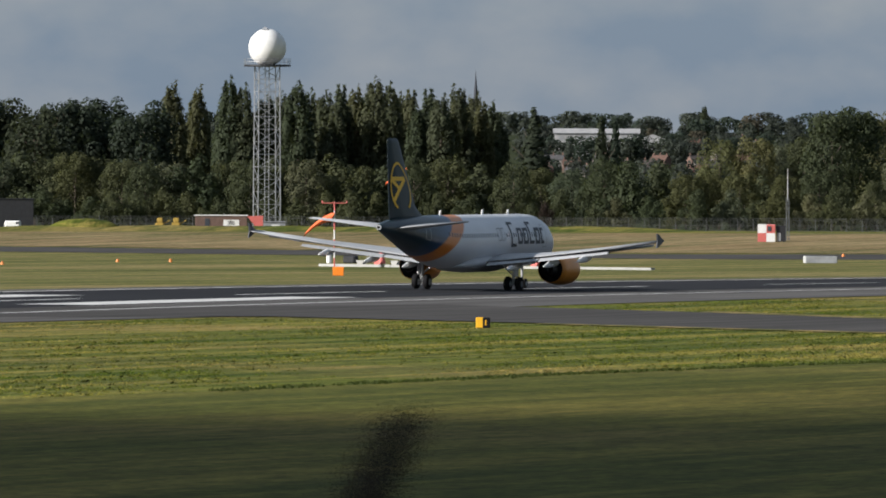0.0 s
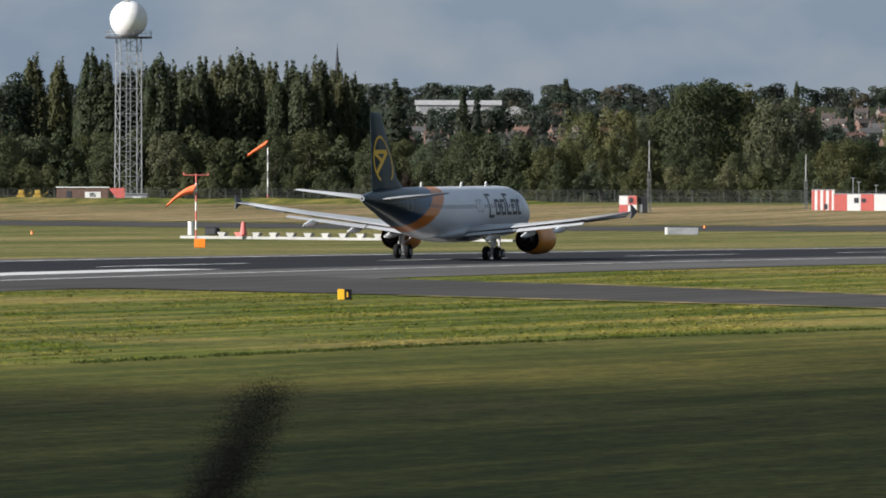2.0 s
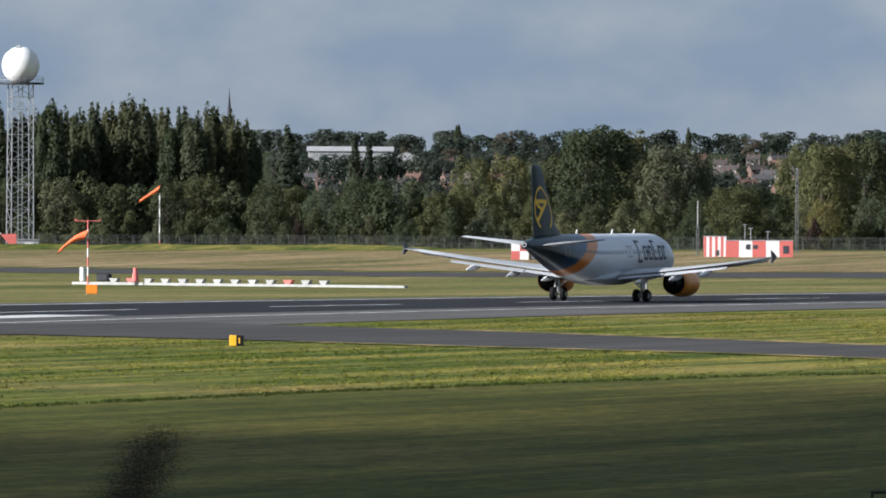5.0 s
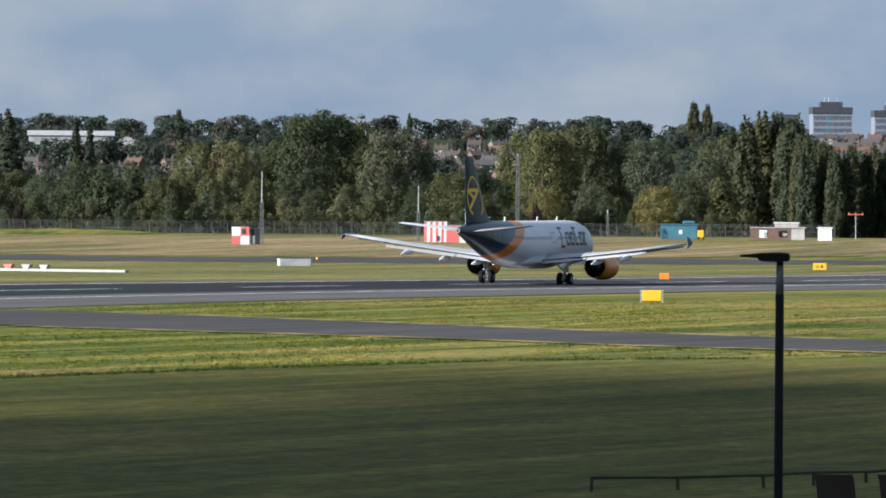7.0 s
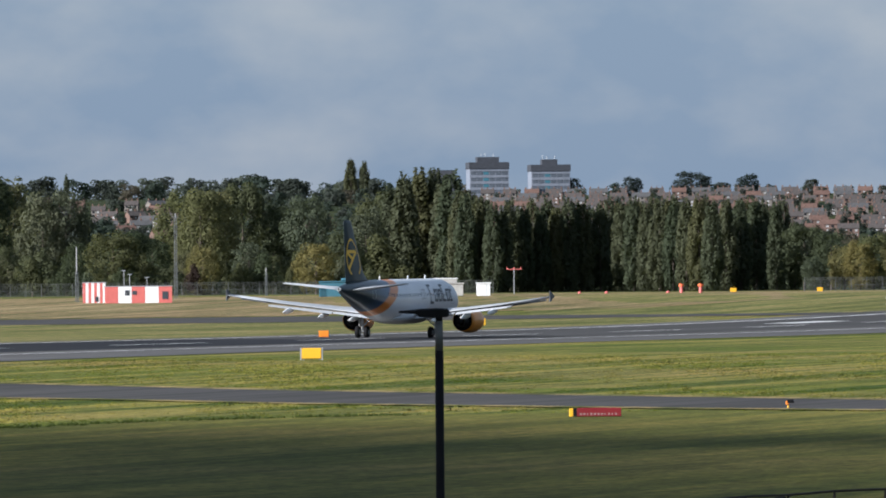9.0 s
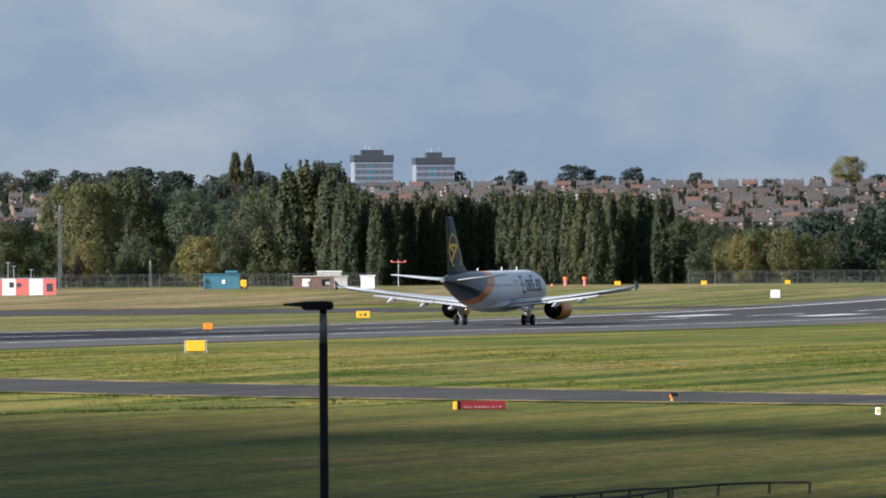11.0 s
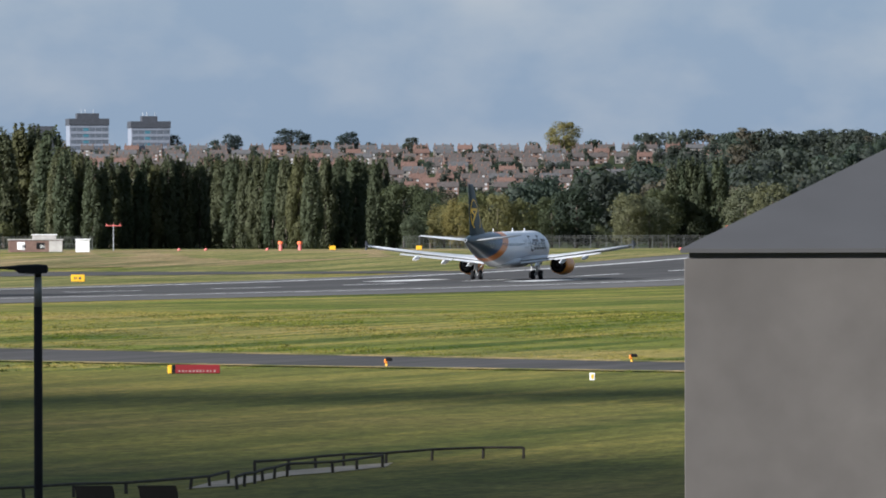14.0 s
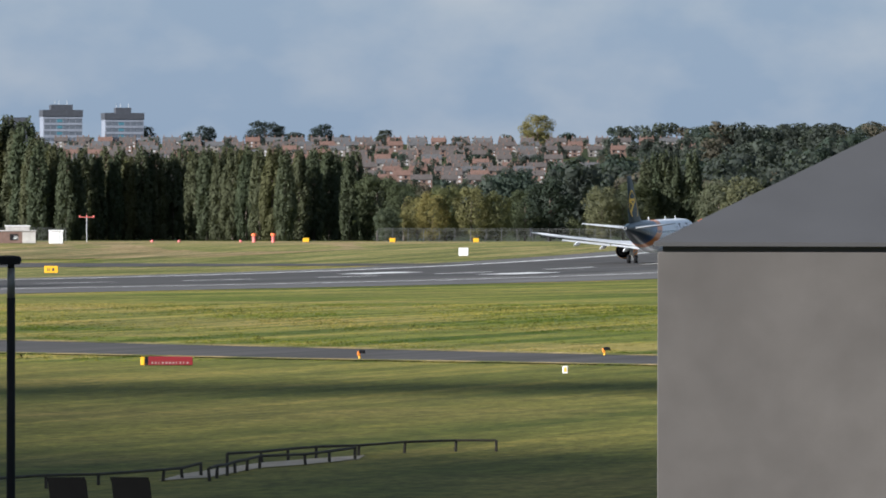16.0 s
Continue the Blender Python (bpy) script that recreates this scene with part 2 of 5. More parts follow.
def box(bm, lo, hi, bevel=0.0):
    vs = [bm.verts.new((x, y, z)) for z in (lo[2], hi[2]) for y in (lo[1], hi[1]) for x in (lo[0], hi[0])]
    fs = [bm.faces.new([vs[i] for i in f]) for f in ((0, 2, 3, 1), (4, 5, 7, 6), (0, 1, 5, 4), (1, 3, 7, 5), (3, 2, 6, 7), (2, 0, 4, 6))]
    if bevel:
        bmesh.ops.bevel(bm, geom=list({e for f in fs for e in f.edges}), offset=bevel, segments=1, affect="EDGES")
    return bm


def boxed(lo, hi, bevel=0.0):
    return box(bmesh.new(), lo, hi, bevel)


def tube(bm, a, b, r0, r1=None, n=8):
    a, b, r1 = Vector(a), Vector(b), r0 if r1 is None else r1
    way = (b - a).normalized()
    u = way.orthogonal().normalized()
    v = way.cross(u)
    rings = [[bm.verts.new(p + (u * math.cos(k * math.tau / n) + v * math.sin(k * math.tau / n)) * r) for k in range(n)] for p, r in ((a, r0), (b, r1))]
    for k in range(n):
        bm.faces.new((rings[0][k], rings[0][(k + 1) % n], rings[1][(k + 1) % n], rings[1][k]))
    bm.faces.new(rings[0][::-1])
    bm.faces.new(rings[1])
    return bm


def loft(bm, rings, caps=True):
    made = [[bm.verts.new(p) for p in ring] for ring in rings]
    n = len(made[0])
    for r0, r1 in zip(made, made[1:]):
        for k in range(n):
            bm.faces.new((r0[k], r0[(k + 1) % n], r1[(k + 1) % n], r1[k]))
    if caps:
        bm.faces.new(made[0][::-1])
        bm.faces.new(made[-1])
    return bm


def thing(name, at, turn=0.0, label="", category="", group=""):
    e = new(name)
    e.matrix_basis = pose(at[0], at[1], at[2], 0, 0, turn)
    return tagged(e, label, category, group)


def strip(name, near, far, mat, up, label, category="", parent=None, steps=1):
    """A paved sheet between two lines of plan points (same count), laid on the ground."""
    bm = bmesh.new()
    prev = None
    for i in range(len(near)):
        a, b = Vector(near[i]), Vector(far[i])
        row = []
        for k in range(steps + 1):
            p = a.lerp(b, k / steps)
            row.append(bm.verts.new((p.x, p.y, ground_z(p.x, p.y) + up)))
        if prev:
            for k in range(steps):
                bm.faces.new((prev[k], prev[k + 1], row[k + 1], row[k]))
        prev = row
    bmesh.ops.recalc_face_normals(bm, faces=bm.faces)
    bm.normal_update()
    if sum(f.normal.z for f in bm.faces) < 0:
        bmesh.ops.reverse_faces(bm, faces=bm.faces)
    ob = part(name, bm, mat, parent)
    return tagged(ob, label, category, "", "" if parent else "structure")


def divided(points, step):
    out = []
    for a, b in zip(points, points[1:]):
        a, b = Vector(a), Vector(b)
        n = max(1, int((b - a).length / step))
        out += [a.lerp(b, k / n) for k in range(n)]
    return out + [Vector(points[-1])]


# ---- ground ----
def axis(*spans):
    out = []
    for a, b, step in spans:
        out += list(np.arange(a, b, step))
    return out + [spans[-1][1]]


xs = axis((-9000, -1000, 2000), (-1000, -400, 200), (-400, 400, 25), (400, 1000, 200), (1000, 9000, 2000))
ys = axis((-9000, -1000, 2000), (-1000, 0, 250), (0, 600, 50), (600, 1700, 12.5), (1700, 4800, 100), (4800, 9000, 1400))
verts = [(x, y, ground_z(x, y)) for y in ys for x in xs]
nx = len(xs)
faces = [(j * nx + i, j * nx + i + 1, (j + 1) * nx + i + 1, (j + 1) * nx + i) for j in range(len(ys) - 1) for i in range(nx - 1)]
mesh = bpy.data.meshes.new("ground")
mesh.from_pydata(verts, [], faces)
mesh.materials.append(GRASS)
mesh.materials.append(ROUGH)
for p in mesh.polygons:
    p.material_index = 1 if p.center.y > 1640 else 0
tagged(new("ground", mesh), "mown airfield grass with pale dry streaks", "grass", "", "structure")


def along_line(n, s0, s1, step=10):
    return [(p.x, p.y) for p in (runway_point(s, n) for s in np.arange(s0, s1 + 1, step))]


road = strip("runway", along_line(40, -560, 900), along_line(-31, -560, 900), ASPHALT, 0.04, "grey asphalt runway with white edge lines", "runway", None, 8)
# further stretch is paler: sun glint is put into the asphalt colour
strip("worn_band", along_line(14, 221, 900), along_line(-24, 221, 900), PALEASPHALT, 0.06, "paler grey strip with sun glint in its colour", "", road, 4)
strip("rubber_band", along_line(14, -560, 220), along_line(-24, -560, 220), RUBBERED, 0.06, "tyre-blackened strip", "", road, 4)
for n, half in ((-22.5, 0.6), (22.5, 0.42)):
    strip("edge_line", along_line(n - half, -560, 900), along_line(n + half, -560, 900), LINE, 0.09, "", "", road)


def marking(s0, s1, n0, n1):
    strip("runway_marking", along_line(n0, s0, s1), along_line(n1, s0, s1), LINE, 0.1, "", "", road)


for k in range(-9, 15):                        # centre line dashes
    marking(k * 60 + 12, k * 60 + 42, -0.45, 0.45)
for s0, s1, n0, n1 in ((-108, -58, 8, 14), (-108, -58, -14, -8), (425, 463, 6.5, 10.5), (425, 463, -11, -7)):   # aiming point blocks
    marking(s0, s1, n0, n1)
# far taxiway, near taxiway and the dry field
strip("far_taxiway", [(-260, 1330), (-151, 1325), (-54, 1250), (9, 1251), (58, 1277), (140, 1290)], [(-260, 1392), (-159, 1389), (-60, 1312), (9, 1322), (59, 1303), (140, 1305)],
      TAXI, 0.05, "grey asphalt taxiway in the far grass", "taxiway", None, 6)
taxi_n = [Vector(p) for p in divided([(-120, 600), (-68, 597), (-52, 607), (-33, 580), (-6.4, 539), (3.6, 518), (23.6, 489), (41.7, 468), (80, 425)], 1000)]
taxi_f = [Vector(p) for p in divided([(-110, 640), (-62, 648), (-45, 664), (-26, 632), (-7.1, 594), (4, 566), (25.3, 526), (43.9, 494), (84, 440)], 1000)]
strip("taxiway", taxi_n, taxi_f, TAXI, 0.055, "narrow grey asphalt taxiway curving off the runway", "taxiway", None, 4)
VERGE = grass_material("dry_verge_grass", (0.16, 0.125, 0.06), (0.24, 0.19, 0.1), (0.27, 0.21, 0.12), 0.45)
strip("dry_verge", [p + Vector((0, 0.4)) for p in taxi_f[3:]], [p + Vector((1.0, 4.6)) for p in taxi_f[3:]], VERGE, 0.06, "pale dry grass verge along the taxiway", "grass", None, 1)
strip("dry_verge", [p - Vector((0.6, 3.4)) for p in taxi_n[3:]], [p - Vector((0, 0.3)) for p in taxi_n[3:]], VERGE, 0.06, "pale dry grass verge along the taxiway", "grass", None, 1)
strip("dry_field", [(-420, 1400), (-160, 1398), (-60, 1325), (9, 1330), (59, 1372), (85, 1440), (112, 1560)], [(-420, 1560), (-160, 1545), (-60, 1545), (9, 1552), (40, 1595), (85, 1598), (113, 1590)],
      DRY, 0.05, "strip of dry straw-coloured grass beside the fence", "grass", None, 8)
# meadow between the runway and the far taxiway, haze in its dull colour
mx = [float(x) for x in np.arange(-258, 70, 8)]
strip("rough_meadow", [(x, 768.5 + 0.9555 * (x + 79.1) / 0.2949) for x in mx], [(x, float(np.interp(x, (-260, -151, -54, 9, 58, 140), (1330, 1325, 1250, 1251, 1277, 1290))) - 1.0) for x in mx],
      MEADOW, 0.03, "olive meadow, haze-dulled in colour, between the runway and the far taxiway", "grass", None, 40)
mx = [float(x) for x in np.arange(42, 190, 4)]
strip("rough_meadow", [(x, max(float(np.interp(x, (9, 59, 140), (1322, 1304, 1306))), 771 + 0.9555 * (x + 79.1) / 0.2949)) for x in mx], [(x, max(1608.0, 775 + 0.9555 * (x + 79.1) / 0.2949)) for x in mx],
      MEADOW, 0.03, "olive meadow, haze-dulled in colour, beside the fence", "grass", None, 30)
# coarser grass this side of the mown edge
MOWN_EDGE = [(-200, 150), (-60, 305), (-34, 374), (-24, 408), (-14.7, 435), (-4, 461), (9, 474), (23.6, 481), (41.7, 461), (80, 418), (200, 300)]
strip("coarse_grass", [(-200, -60), (-60, -60), (-34, -60), (-24, -60), (-14.7, -60), (-4, -60), (9, -60), (23.6, -60), (41.7, -60), (80, -60), (200, -60)], MOWN_EDGE,
      FORE, 0.03, "coarse olive-brown grass this side of the mown edge", "grass", None, 8)


# ---- the airliner: its origin on the ground between the main wheels, nose along +y ----
def airliner_paint():
    """White fuselage, an orange slanting band, and a dark blue-green tail."""
    mat, bsdf = base("airliner_paint", 0.32, 0, 0.5)
    c = mat.node_tree.nodes.new("ShaderNodeTexCoord")
    sep = mat.node_tree.nodes.new("ShaderNodeSeparateXYZ")
    link(mat, c.outputs["Object"], sep.inputs[0])
    m = mat.node_tree.nodes.new("ShaderNodeMath")
    m.operation = "MULTIPLY_ADD"
    m.inputs[1].default_value = -1.75
    link(mat, sep.outputs["Z"], m.inputs[0])
    link(mat, sep.outputs["Y"], m.inputs[2])
    r = mat.node_tree.nodes.new("ShaderNodeMapRange")
    r.inputs["From Min"].default_value, r.inputs["From Max"].default_value = -40, 0
    link(mat, m.outputs[0], r.inputs["Value"])
    dark, blue, orange, white = (0.018, 0.036, 0.045), (0.03, 0.07, 0.14), (0.62, 0.2, 0.03), (0.62, 0.63, 0.65)
    # where y - 1.75 z passes -24, -16.6, -15.1 ...
    col = colours(mat, r.outputs[0], (0.0, dark), (0.49, dark), (0.575, blue), (0.58, orange), (0.642, orange), (0.646, white))
    dirt = noise_of(mat, 1.2, 5, placed(mat, 0, (1, 0.25, 1)))
    col = mix(mat, "MULTIPLY", 0.3, col, colours(mat, dirt, (0.3, (0.7, 0.7, 0.7)), (0.65, (1, 1, 1))))
    link(mat, col, bsdf.inputs["Base Color"])
    return mat


SKIN = airliner_paint()
TAILPAINT = painted("tail_paint", (0.014, 0.03, 0.038), 0.5, 0, 0.6, 0.2, 0.5)
WINGGREY = painted("wing_grey", (0.43, 0.44, 0.45), 0.4, 0.1, 0.5, 0.2, 0.5)
WINGDARK = painted("flap_gap_grey", (0.11, 0.115, 0.12), 0.6, 0.1, 0.8, 0.2)
LOGO = painted("logo_yellow", (0.75, 0.45, 0.02), 0.4, 0, 0.6, 0.1)
LETTER = painted("letter_grey", (0.05, 0.055, 0.065), 0.5, 0, 0.6, 0.1)
NACELLE = painted("nacelle_orange", (0.72, 0.27, 0.03), 0.35, 0, 0.6, 0.15, 0.5)
HOTMETAL = painted("exhaust_metal", (0.05, 0.048, 0.046), 0.45, 0.7, 1.5, 0.3)
CHROME = painted("gear_metal", (0.6, 0.6, 0.6), 0.4, 0.3, 2, 0.2)

#        station, half width, bottom, top
HULL = ((0.0, 0.08, 3.1, 3.3), (0.35, 0.62, 2.72, 3.85), (1.0, 1.08, 2.4, 4.4), (2.0, 1.48, 2.1, 5.0), (3.2, 1.77, 1.9, 5.55), (4.6, 1.93, 1.78, 5.82),
        (6.4, 1.975, 1.73, 5.87), (12, 1.975, 1.73, 5.87), (18, 1.975, 1.73, 5.87), (23, 1.975, 1.73, 5.87), (25, 1.95, 1.82, 5.87), (27, 1.85, 2.12, 5.86),
        (29, 1.68, 2.55, 5.84), (31, 1.43, 3.05, 5.8), (33, 1.12, 3.58, 5.72), (35, 0.78, 4.08, 5.6), (36.6, 0.47, 4.5, 5.42), (37.4, 0.3, 4.72, 5.28), (37.57, 0.24, 4.78, 5.22))
NOSE = 17.71


def hull_at(st):
    for a, b in zip(HULL, HULL[1:]):
        if a[0] <= st <= b[0]:
            f = (st - a[0]) / (b[0] - a[0])
            return [u + (v - u) * f for u, v in zip(a, b)]
    return list(HULL[-1])


def hull_point(st, angle, off=0.0):
    """A point on the skin: angle in degrees from straight out to starboard, upwards."""
    _, w, lo, hi = hull_at(st)
    a = radians(angle)
    return Vector(((w + off) * math.cos(a), NOSE - st, (lo + hi) / 2 + ((hi - lo) / 2 + off) * math.sin(a)))


def foil(x, le, te, z, thick, twist=0.0):
    """A wing section at x, between the stations le and te."""
    ring, c = [], te - le
    for u, t in ((0, 0), (0.03, 0.3), (0.12, 0.48), (0.3, 0.6), (0.6, 0.42), (0.85, 0.18), (1, 0.02), (1, -0.02), (0.85, -0.1), (0.6, -0.25), (0.3, -0.4), (0.12, -0.36), (0.03, -0.22)):
        ring.append(Vector((x, NOSE - le - u * c, z + t * thick - twist * u)))
    return ring


def skin_patch(bm, st0, st1, a0, a1, off, nu=2, nv=3):
    g = [[bm.verts.new(hull_point(st0 + (st1 - st0) * i / nu, a0 + (a1 - a0) * j / nv, off)) for j in range(nv + 1)] for i in range(nu + 1)]
    for i in range(nu):
        for j in range(nv):
            bm.faces.new((g[i][j], g[i + 1][j], g[i + 1][j + 1], g[i][j + 1]))
    return bm


def build_airliner():
    plane = thing("airliner", (0, 0, 0), 0, "white twin-engined airliner with dark teal tail and orange engines", "airplane")
    rings = []
    for i in range(len(HULL) * 2 - 1):
        a = HULL[i // 2]
        if i % 2:
            b = HULL[i // 2 + 1]
            a = tuple((u + v) / 2 for u, v in zip(a, b))
        st, w, lo, hi = a
        rings.append([Vector((w * math.cos(k * math.tau / 40), NOSE - st, (lo + hi) / 2 + (hi - lo) / 2 * math.sin(k * math.tau / 40))) for k in range(40)])
    body = part("fuselage", loft(bmesh.new(), rings), SKIN, plane, "white fuselage with dark tail and orange band", True)
    bm = bmesh.new()
    tube(bm, (0, NOSE - 37.5, 5.0), (0, NOSE - 37.72, 5.0), 0.2, 0.19, 14)
    part("exhaust_ring", bm, STEEL, body)
    bm = bmesh.new()
    tube(bm, (0, NOSE - 37.6, 5.0), (0, NOSE - 37.74, 5.0), 0.12, 0.12, 14)
    part("exhaust_hole", bm, BLACK, body)
    # belly fairing
    bm = bmesh.new()
    rings = []
    for st, w, lo, hi in ((11.2, 0.6, 1.75, 2.2), (12.5, 1.7, 1.5, 2.7), (14.5, 2.15, 1.38, 2.95), (19, 2.15, 1.38, 2.95), (21, 1.9, 1.45, 2.75), (22.8, 1.1, 1.65, 2.3), (23.8, 0.4, 1.8, 2.0)):
        rings.append([Vector((w * math.cos(k * math.tau / 24), NOSE - st, (lo + hi) / 2 + (hi - lo) / 2 * math.sin(k * math.tau / 24))) for k in range(24)])
    part("belly_fairing", loft(bm, rings), WINGGREY, plane, "", True)
    # windows, doors and window panes of the cockpit
    for side in (0, 180):
        for k in range(38):
            st = 7.2 + k * 0.53
            if 14.6 < st < 16.0:
                continue
            ang = 14 if side == 0 else 166
            bm = skin_patch(bmesh.new(), st, st + 0.23, ang - 4.5, ang + 4.5, 0.012, 1, 1)
            part("cabin_window", bm, GLASS_DARK, body)
        for st, w in ((5.0, 0.85), (30.2, 0.8)):
            bm = bmesh.new()
            lo, hi = (-14, 38) if side == 0 else (142, 194)
            for a, b, c, d in ((st, st + 0.07, lo, hi), (st + w, st + w + 0.07, lo, hi), (st, st + w, hi - 1.5, hi), (st, st + w, lo, lo + 1.5)):
                skin_patch(bm, a, b, c, d, 0.012, 1, 6)
            part("cabin_door", bm, STEEL, body)
        for st in (14.75, 15.6):
            bm = bmesh.new()
            lo, hi = (2, 30) if side == 0 else (150, 178)
            for a, b, c, d in ((st, st + 0.06, lo, hi), (st + 0.55, st + 0.61, lo, hi), (st, st + 0.6, hi - 1.5, hi), (st, st + 0.6, lo, lo + 1.5)):
                skin_patch(bm, a, b, c, d, 0.012, 1, 4)
            part("overwing_exit", bm, LETTER, body)
    for a0, a1 in ((38, 62), (64, 88), (92, 116), (118, 142)):
        part("cockpit_window", skin_patch(bmesh.new(), 2.0, 2.75, a0, a1, 0.012, 2, 3), GLASS_DARK, body)
    # lettering as plain bars on both sides
    for side in (0, 1):
        for k, (st, w, a0, a1) in enumerate(((13.3, 1.25, -12, 46), (11.75, 1.1, -6, 30), (10.4, 1.1, -6, 30), (9.05, 1.1, -6, 46), (7.7, 1.1, -6, 30), (6.4, 0.8, -6, 30))):
            if side:
                a0, a1 = 180 - a1, 180 - a0
            bm = bmesh.new()
            skin_patch(bm, st, st - 0.3, a0, a1, 0.02, 1, 6)
            skin_patch(bm, st - 0.3, st - w, a0, a0 + 7, 0.02, 2, 1)
            skin_patch(bm, st - 0.3, st - w, a1 - 7, a1, 0.02, 2, 1)
            if k in (1, 2, 4):
                skin_patch(bm, st - w + 0.28, st - w, a0, a1, 0.02, 1, 6)
            part("lettering_bar", bm, LETTER, body)
    # wings
    for side in (1, -1):
        name = "wing"
        top = (foil(side * 1.2, 12.0, 19.3, 2.2, 1.05), foil(side * 2.6, 12.85, 19.25, 2.36, 0.9), foil(side * 6.4, 14.8, 18.95, 2.78, 0.52),
               foil(side * 11.5, 17.4, 20.35, 3.42, 0.34), foil(side * 16.7, 20.05, 21.6, 4.2, 0.2))
        wing = part(name, loft(bmesh.new(), top), WINGGREY, plane, "pale grey swept wing", True)
        bm = loft(bmesh.new(), (foil(side * 2.4, 12.62, 13.3, 2.3, 0.4, 0.3), foil(side * 5.2, 13.95, 14.6, 2.58, 0.3, 0.25)))
        part("slat", bm, WINGGREY, wing)
        bm = loft(bmesh.new(), (foil(side * 6.5, 14.6, 15.2, 2.72, 0.28, 0.2), foil(side * 15.8, 19.35, 19.8, 3.9, 0.16, 0.12)))
        part("slat", bm, WINGGREY, wing)
        # flaps, a little lowered
        for x0, x1, l0, l1, c0, c1, z0, z1 in ((2.3, 6.3, 19.0, 18.8, 1.0, 0.85, 2.2, 2.6), (6.45, 12.6, 18.85, 20.6, 0.8, 0.6, 2.62, 3.3)):
            bm = loft(bmesh.new(), (foil(side * x0, l0, l0 + c0, z0 - 0.04, 0.2, 0.2), foil(side * x1, l1, l1 + c1, z1 - 0.03, 0.14, 0.13)))
            part("flap", bm, WINGGREY, wing, "pale lowered flap")
            bm = bmesh.new()
            a, b, c, d = (side * x0, NOSE - l0 - 0.02, z0 - 0.1), (side * x1, NOSE - l1 - 0.02, z1 - 0.07), (side * x1, NOSE - l1 - 0.04, z1 + 0.0), (side * x0, NOSE - l0 - 0.04, z0 + 0.01)
            bm.faces.new([bm.verts.new(v) for v in (a, b, c, d)])
            part("flap_gap", bm, WINGDARK, wing)
        bm = loft(bmesh.new(), (foil(side * 12.75, 20.75, 21.15, 3.5, 0.1, 0.02), foil(side * 16.3, 21.35, 21.6, 4.13, 0.07, 0.02)))
        part("aileron", bm, WINGDARK, wing, "dark aileron edge")
        for x, l, z in ((4.3, 17.2, 2.1), (7.4, 17.4, 2.42), (10.6, 18.9, 2.88)):
            bm = bmesh.new()
            rings = []
            for u, r in ((0, 0.04), (0.5, 0.17), (1.4, 0.22), (2.4, 0.19), (3.2, 0.1), (3.6, 0.03)):
                rings.append([Vector((side * x + r * math.cos(k * math.tau / 10), NOSE - l - u, z - 0.1 * u + 1.3 * r * math.sin(k * math.tau / 10))) for k in range(10)])
            part("flap_track_fairing", loft(bm, rings), WHITE, wing, "", True)
        # wing-tip fence
        bm = bmesh.new()
        outline = ((20.0, 0.04), (21.3, 0.55), (21.7, 0.62), (21.55, 0.0), (21.75, -0.5), (21.35, -0.45))
        rings = [[Vector((side * (16.74 + dx), NOSE - st, 4.2 + z)) for st, z in outline] for dx in (0, 0.09)]
        part("wingtip_fence", loft(bm, rings), LETTER, wing, "dark upright wing-tip fence")
        # engine
        eng = part("engine", nacelle(side * 5.75), NACELLE, plane, "orange engine cowling", True)
        bm = bmesh.new()
        cx = side * 5.75
        rings = [[Vector((cx + r * math.cos(k * math.tau / 28), NOSE - st, 1.72 + r * math.sin(k * math.tau / 28))) for k in range(28)] for st, r in ((14.75, 1.0), (14.2, 0.98), (13.6, 0.94))]
        part("fan_duct", loft(bm, rings), BLACK, eng, "dark exhaust duct", True)
        rings = [[Vector((cx + r * math.cos(k * math.tau / 24), NOSE - st, 1.72 + r * math.sin(k * math.tau / 24))) for k in range(24)] for st, r in ((13.4, 0.74), (14.6, 0.68), (15.35, 0.46), (15.4, 0.4), (15.2, 0.36))]
        part("core_nozzle", loft(bmesh.new(), rings), HOTMETAL, eng, "", True)
        rings = [[Vector((cx + r * math.cos(k * math.tau / 20), NOSE - st, 1.72 + r * math.sin(k * math.tau / 20))) for k in range(20)] for st, r in ((14.9, 0.27), (15.6, 0.16), (16.0, 0.03))]
        part("exhaust_plug", loft(bmesh.new(), rings), HOTMETAL, eng, "", True)
        bm = loft(bmesh.new(), [[Vector((cx + dx, NOSE - st, z)) for dx, st, z in ((-w, s0, z0), (w, s0, z0), (w, s1, z1), (-w, s1, z1))] for w, s0, z0, s1, z1 in ((0.2, 11.6, 2.75, 15.2, 2.4), (0.12, 12.8, 2.98, 16.6, 2.62))])
        part("pylon", bm, WINGGREY, eng)
    # tailplane
    for side in (1, -1):
        bm = loft(bmesh.new(), (foil(side * 0.5, 31.3, 35.6, 4.92, 0.42), foil(side * 1.4, 31.9, 35.75, 5.02, 0.36), foil(side * 6.2, 34.75, 36.35, 5.55, 0.14)))
        part("tailplane", bm, WINGGREY, plane, "pale grey tailplane", True)
    # fin
    def fin_ring(z, le, te, th):
        out = []
        for u, t in ((0, 0), (0.05, 0.5), (0.25, 1), (0.6, 0.8), (1, 0.08), (1, -0.08), (0.6, -0.8), (0.25, -1), (0.05, -0.5)):
            out.append(Vector((t * th, NOSE - le - u * (te - le), z)))
        return out
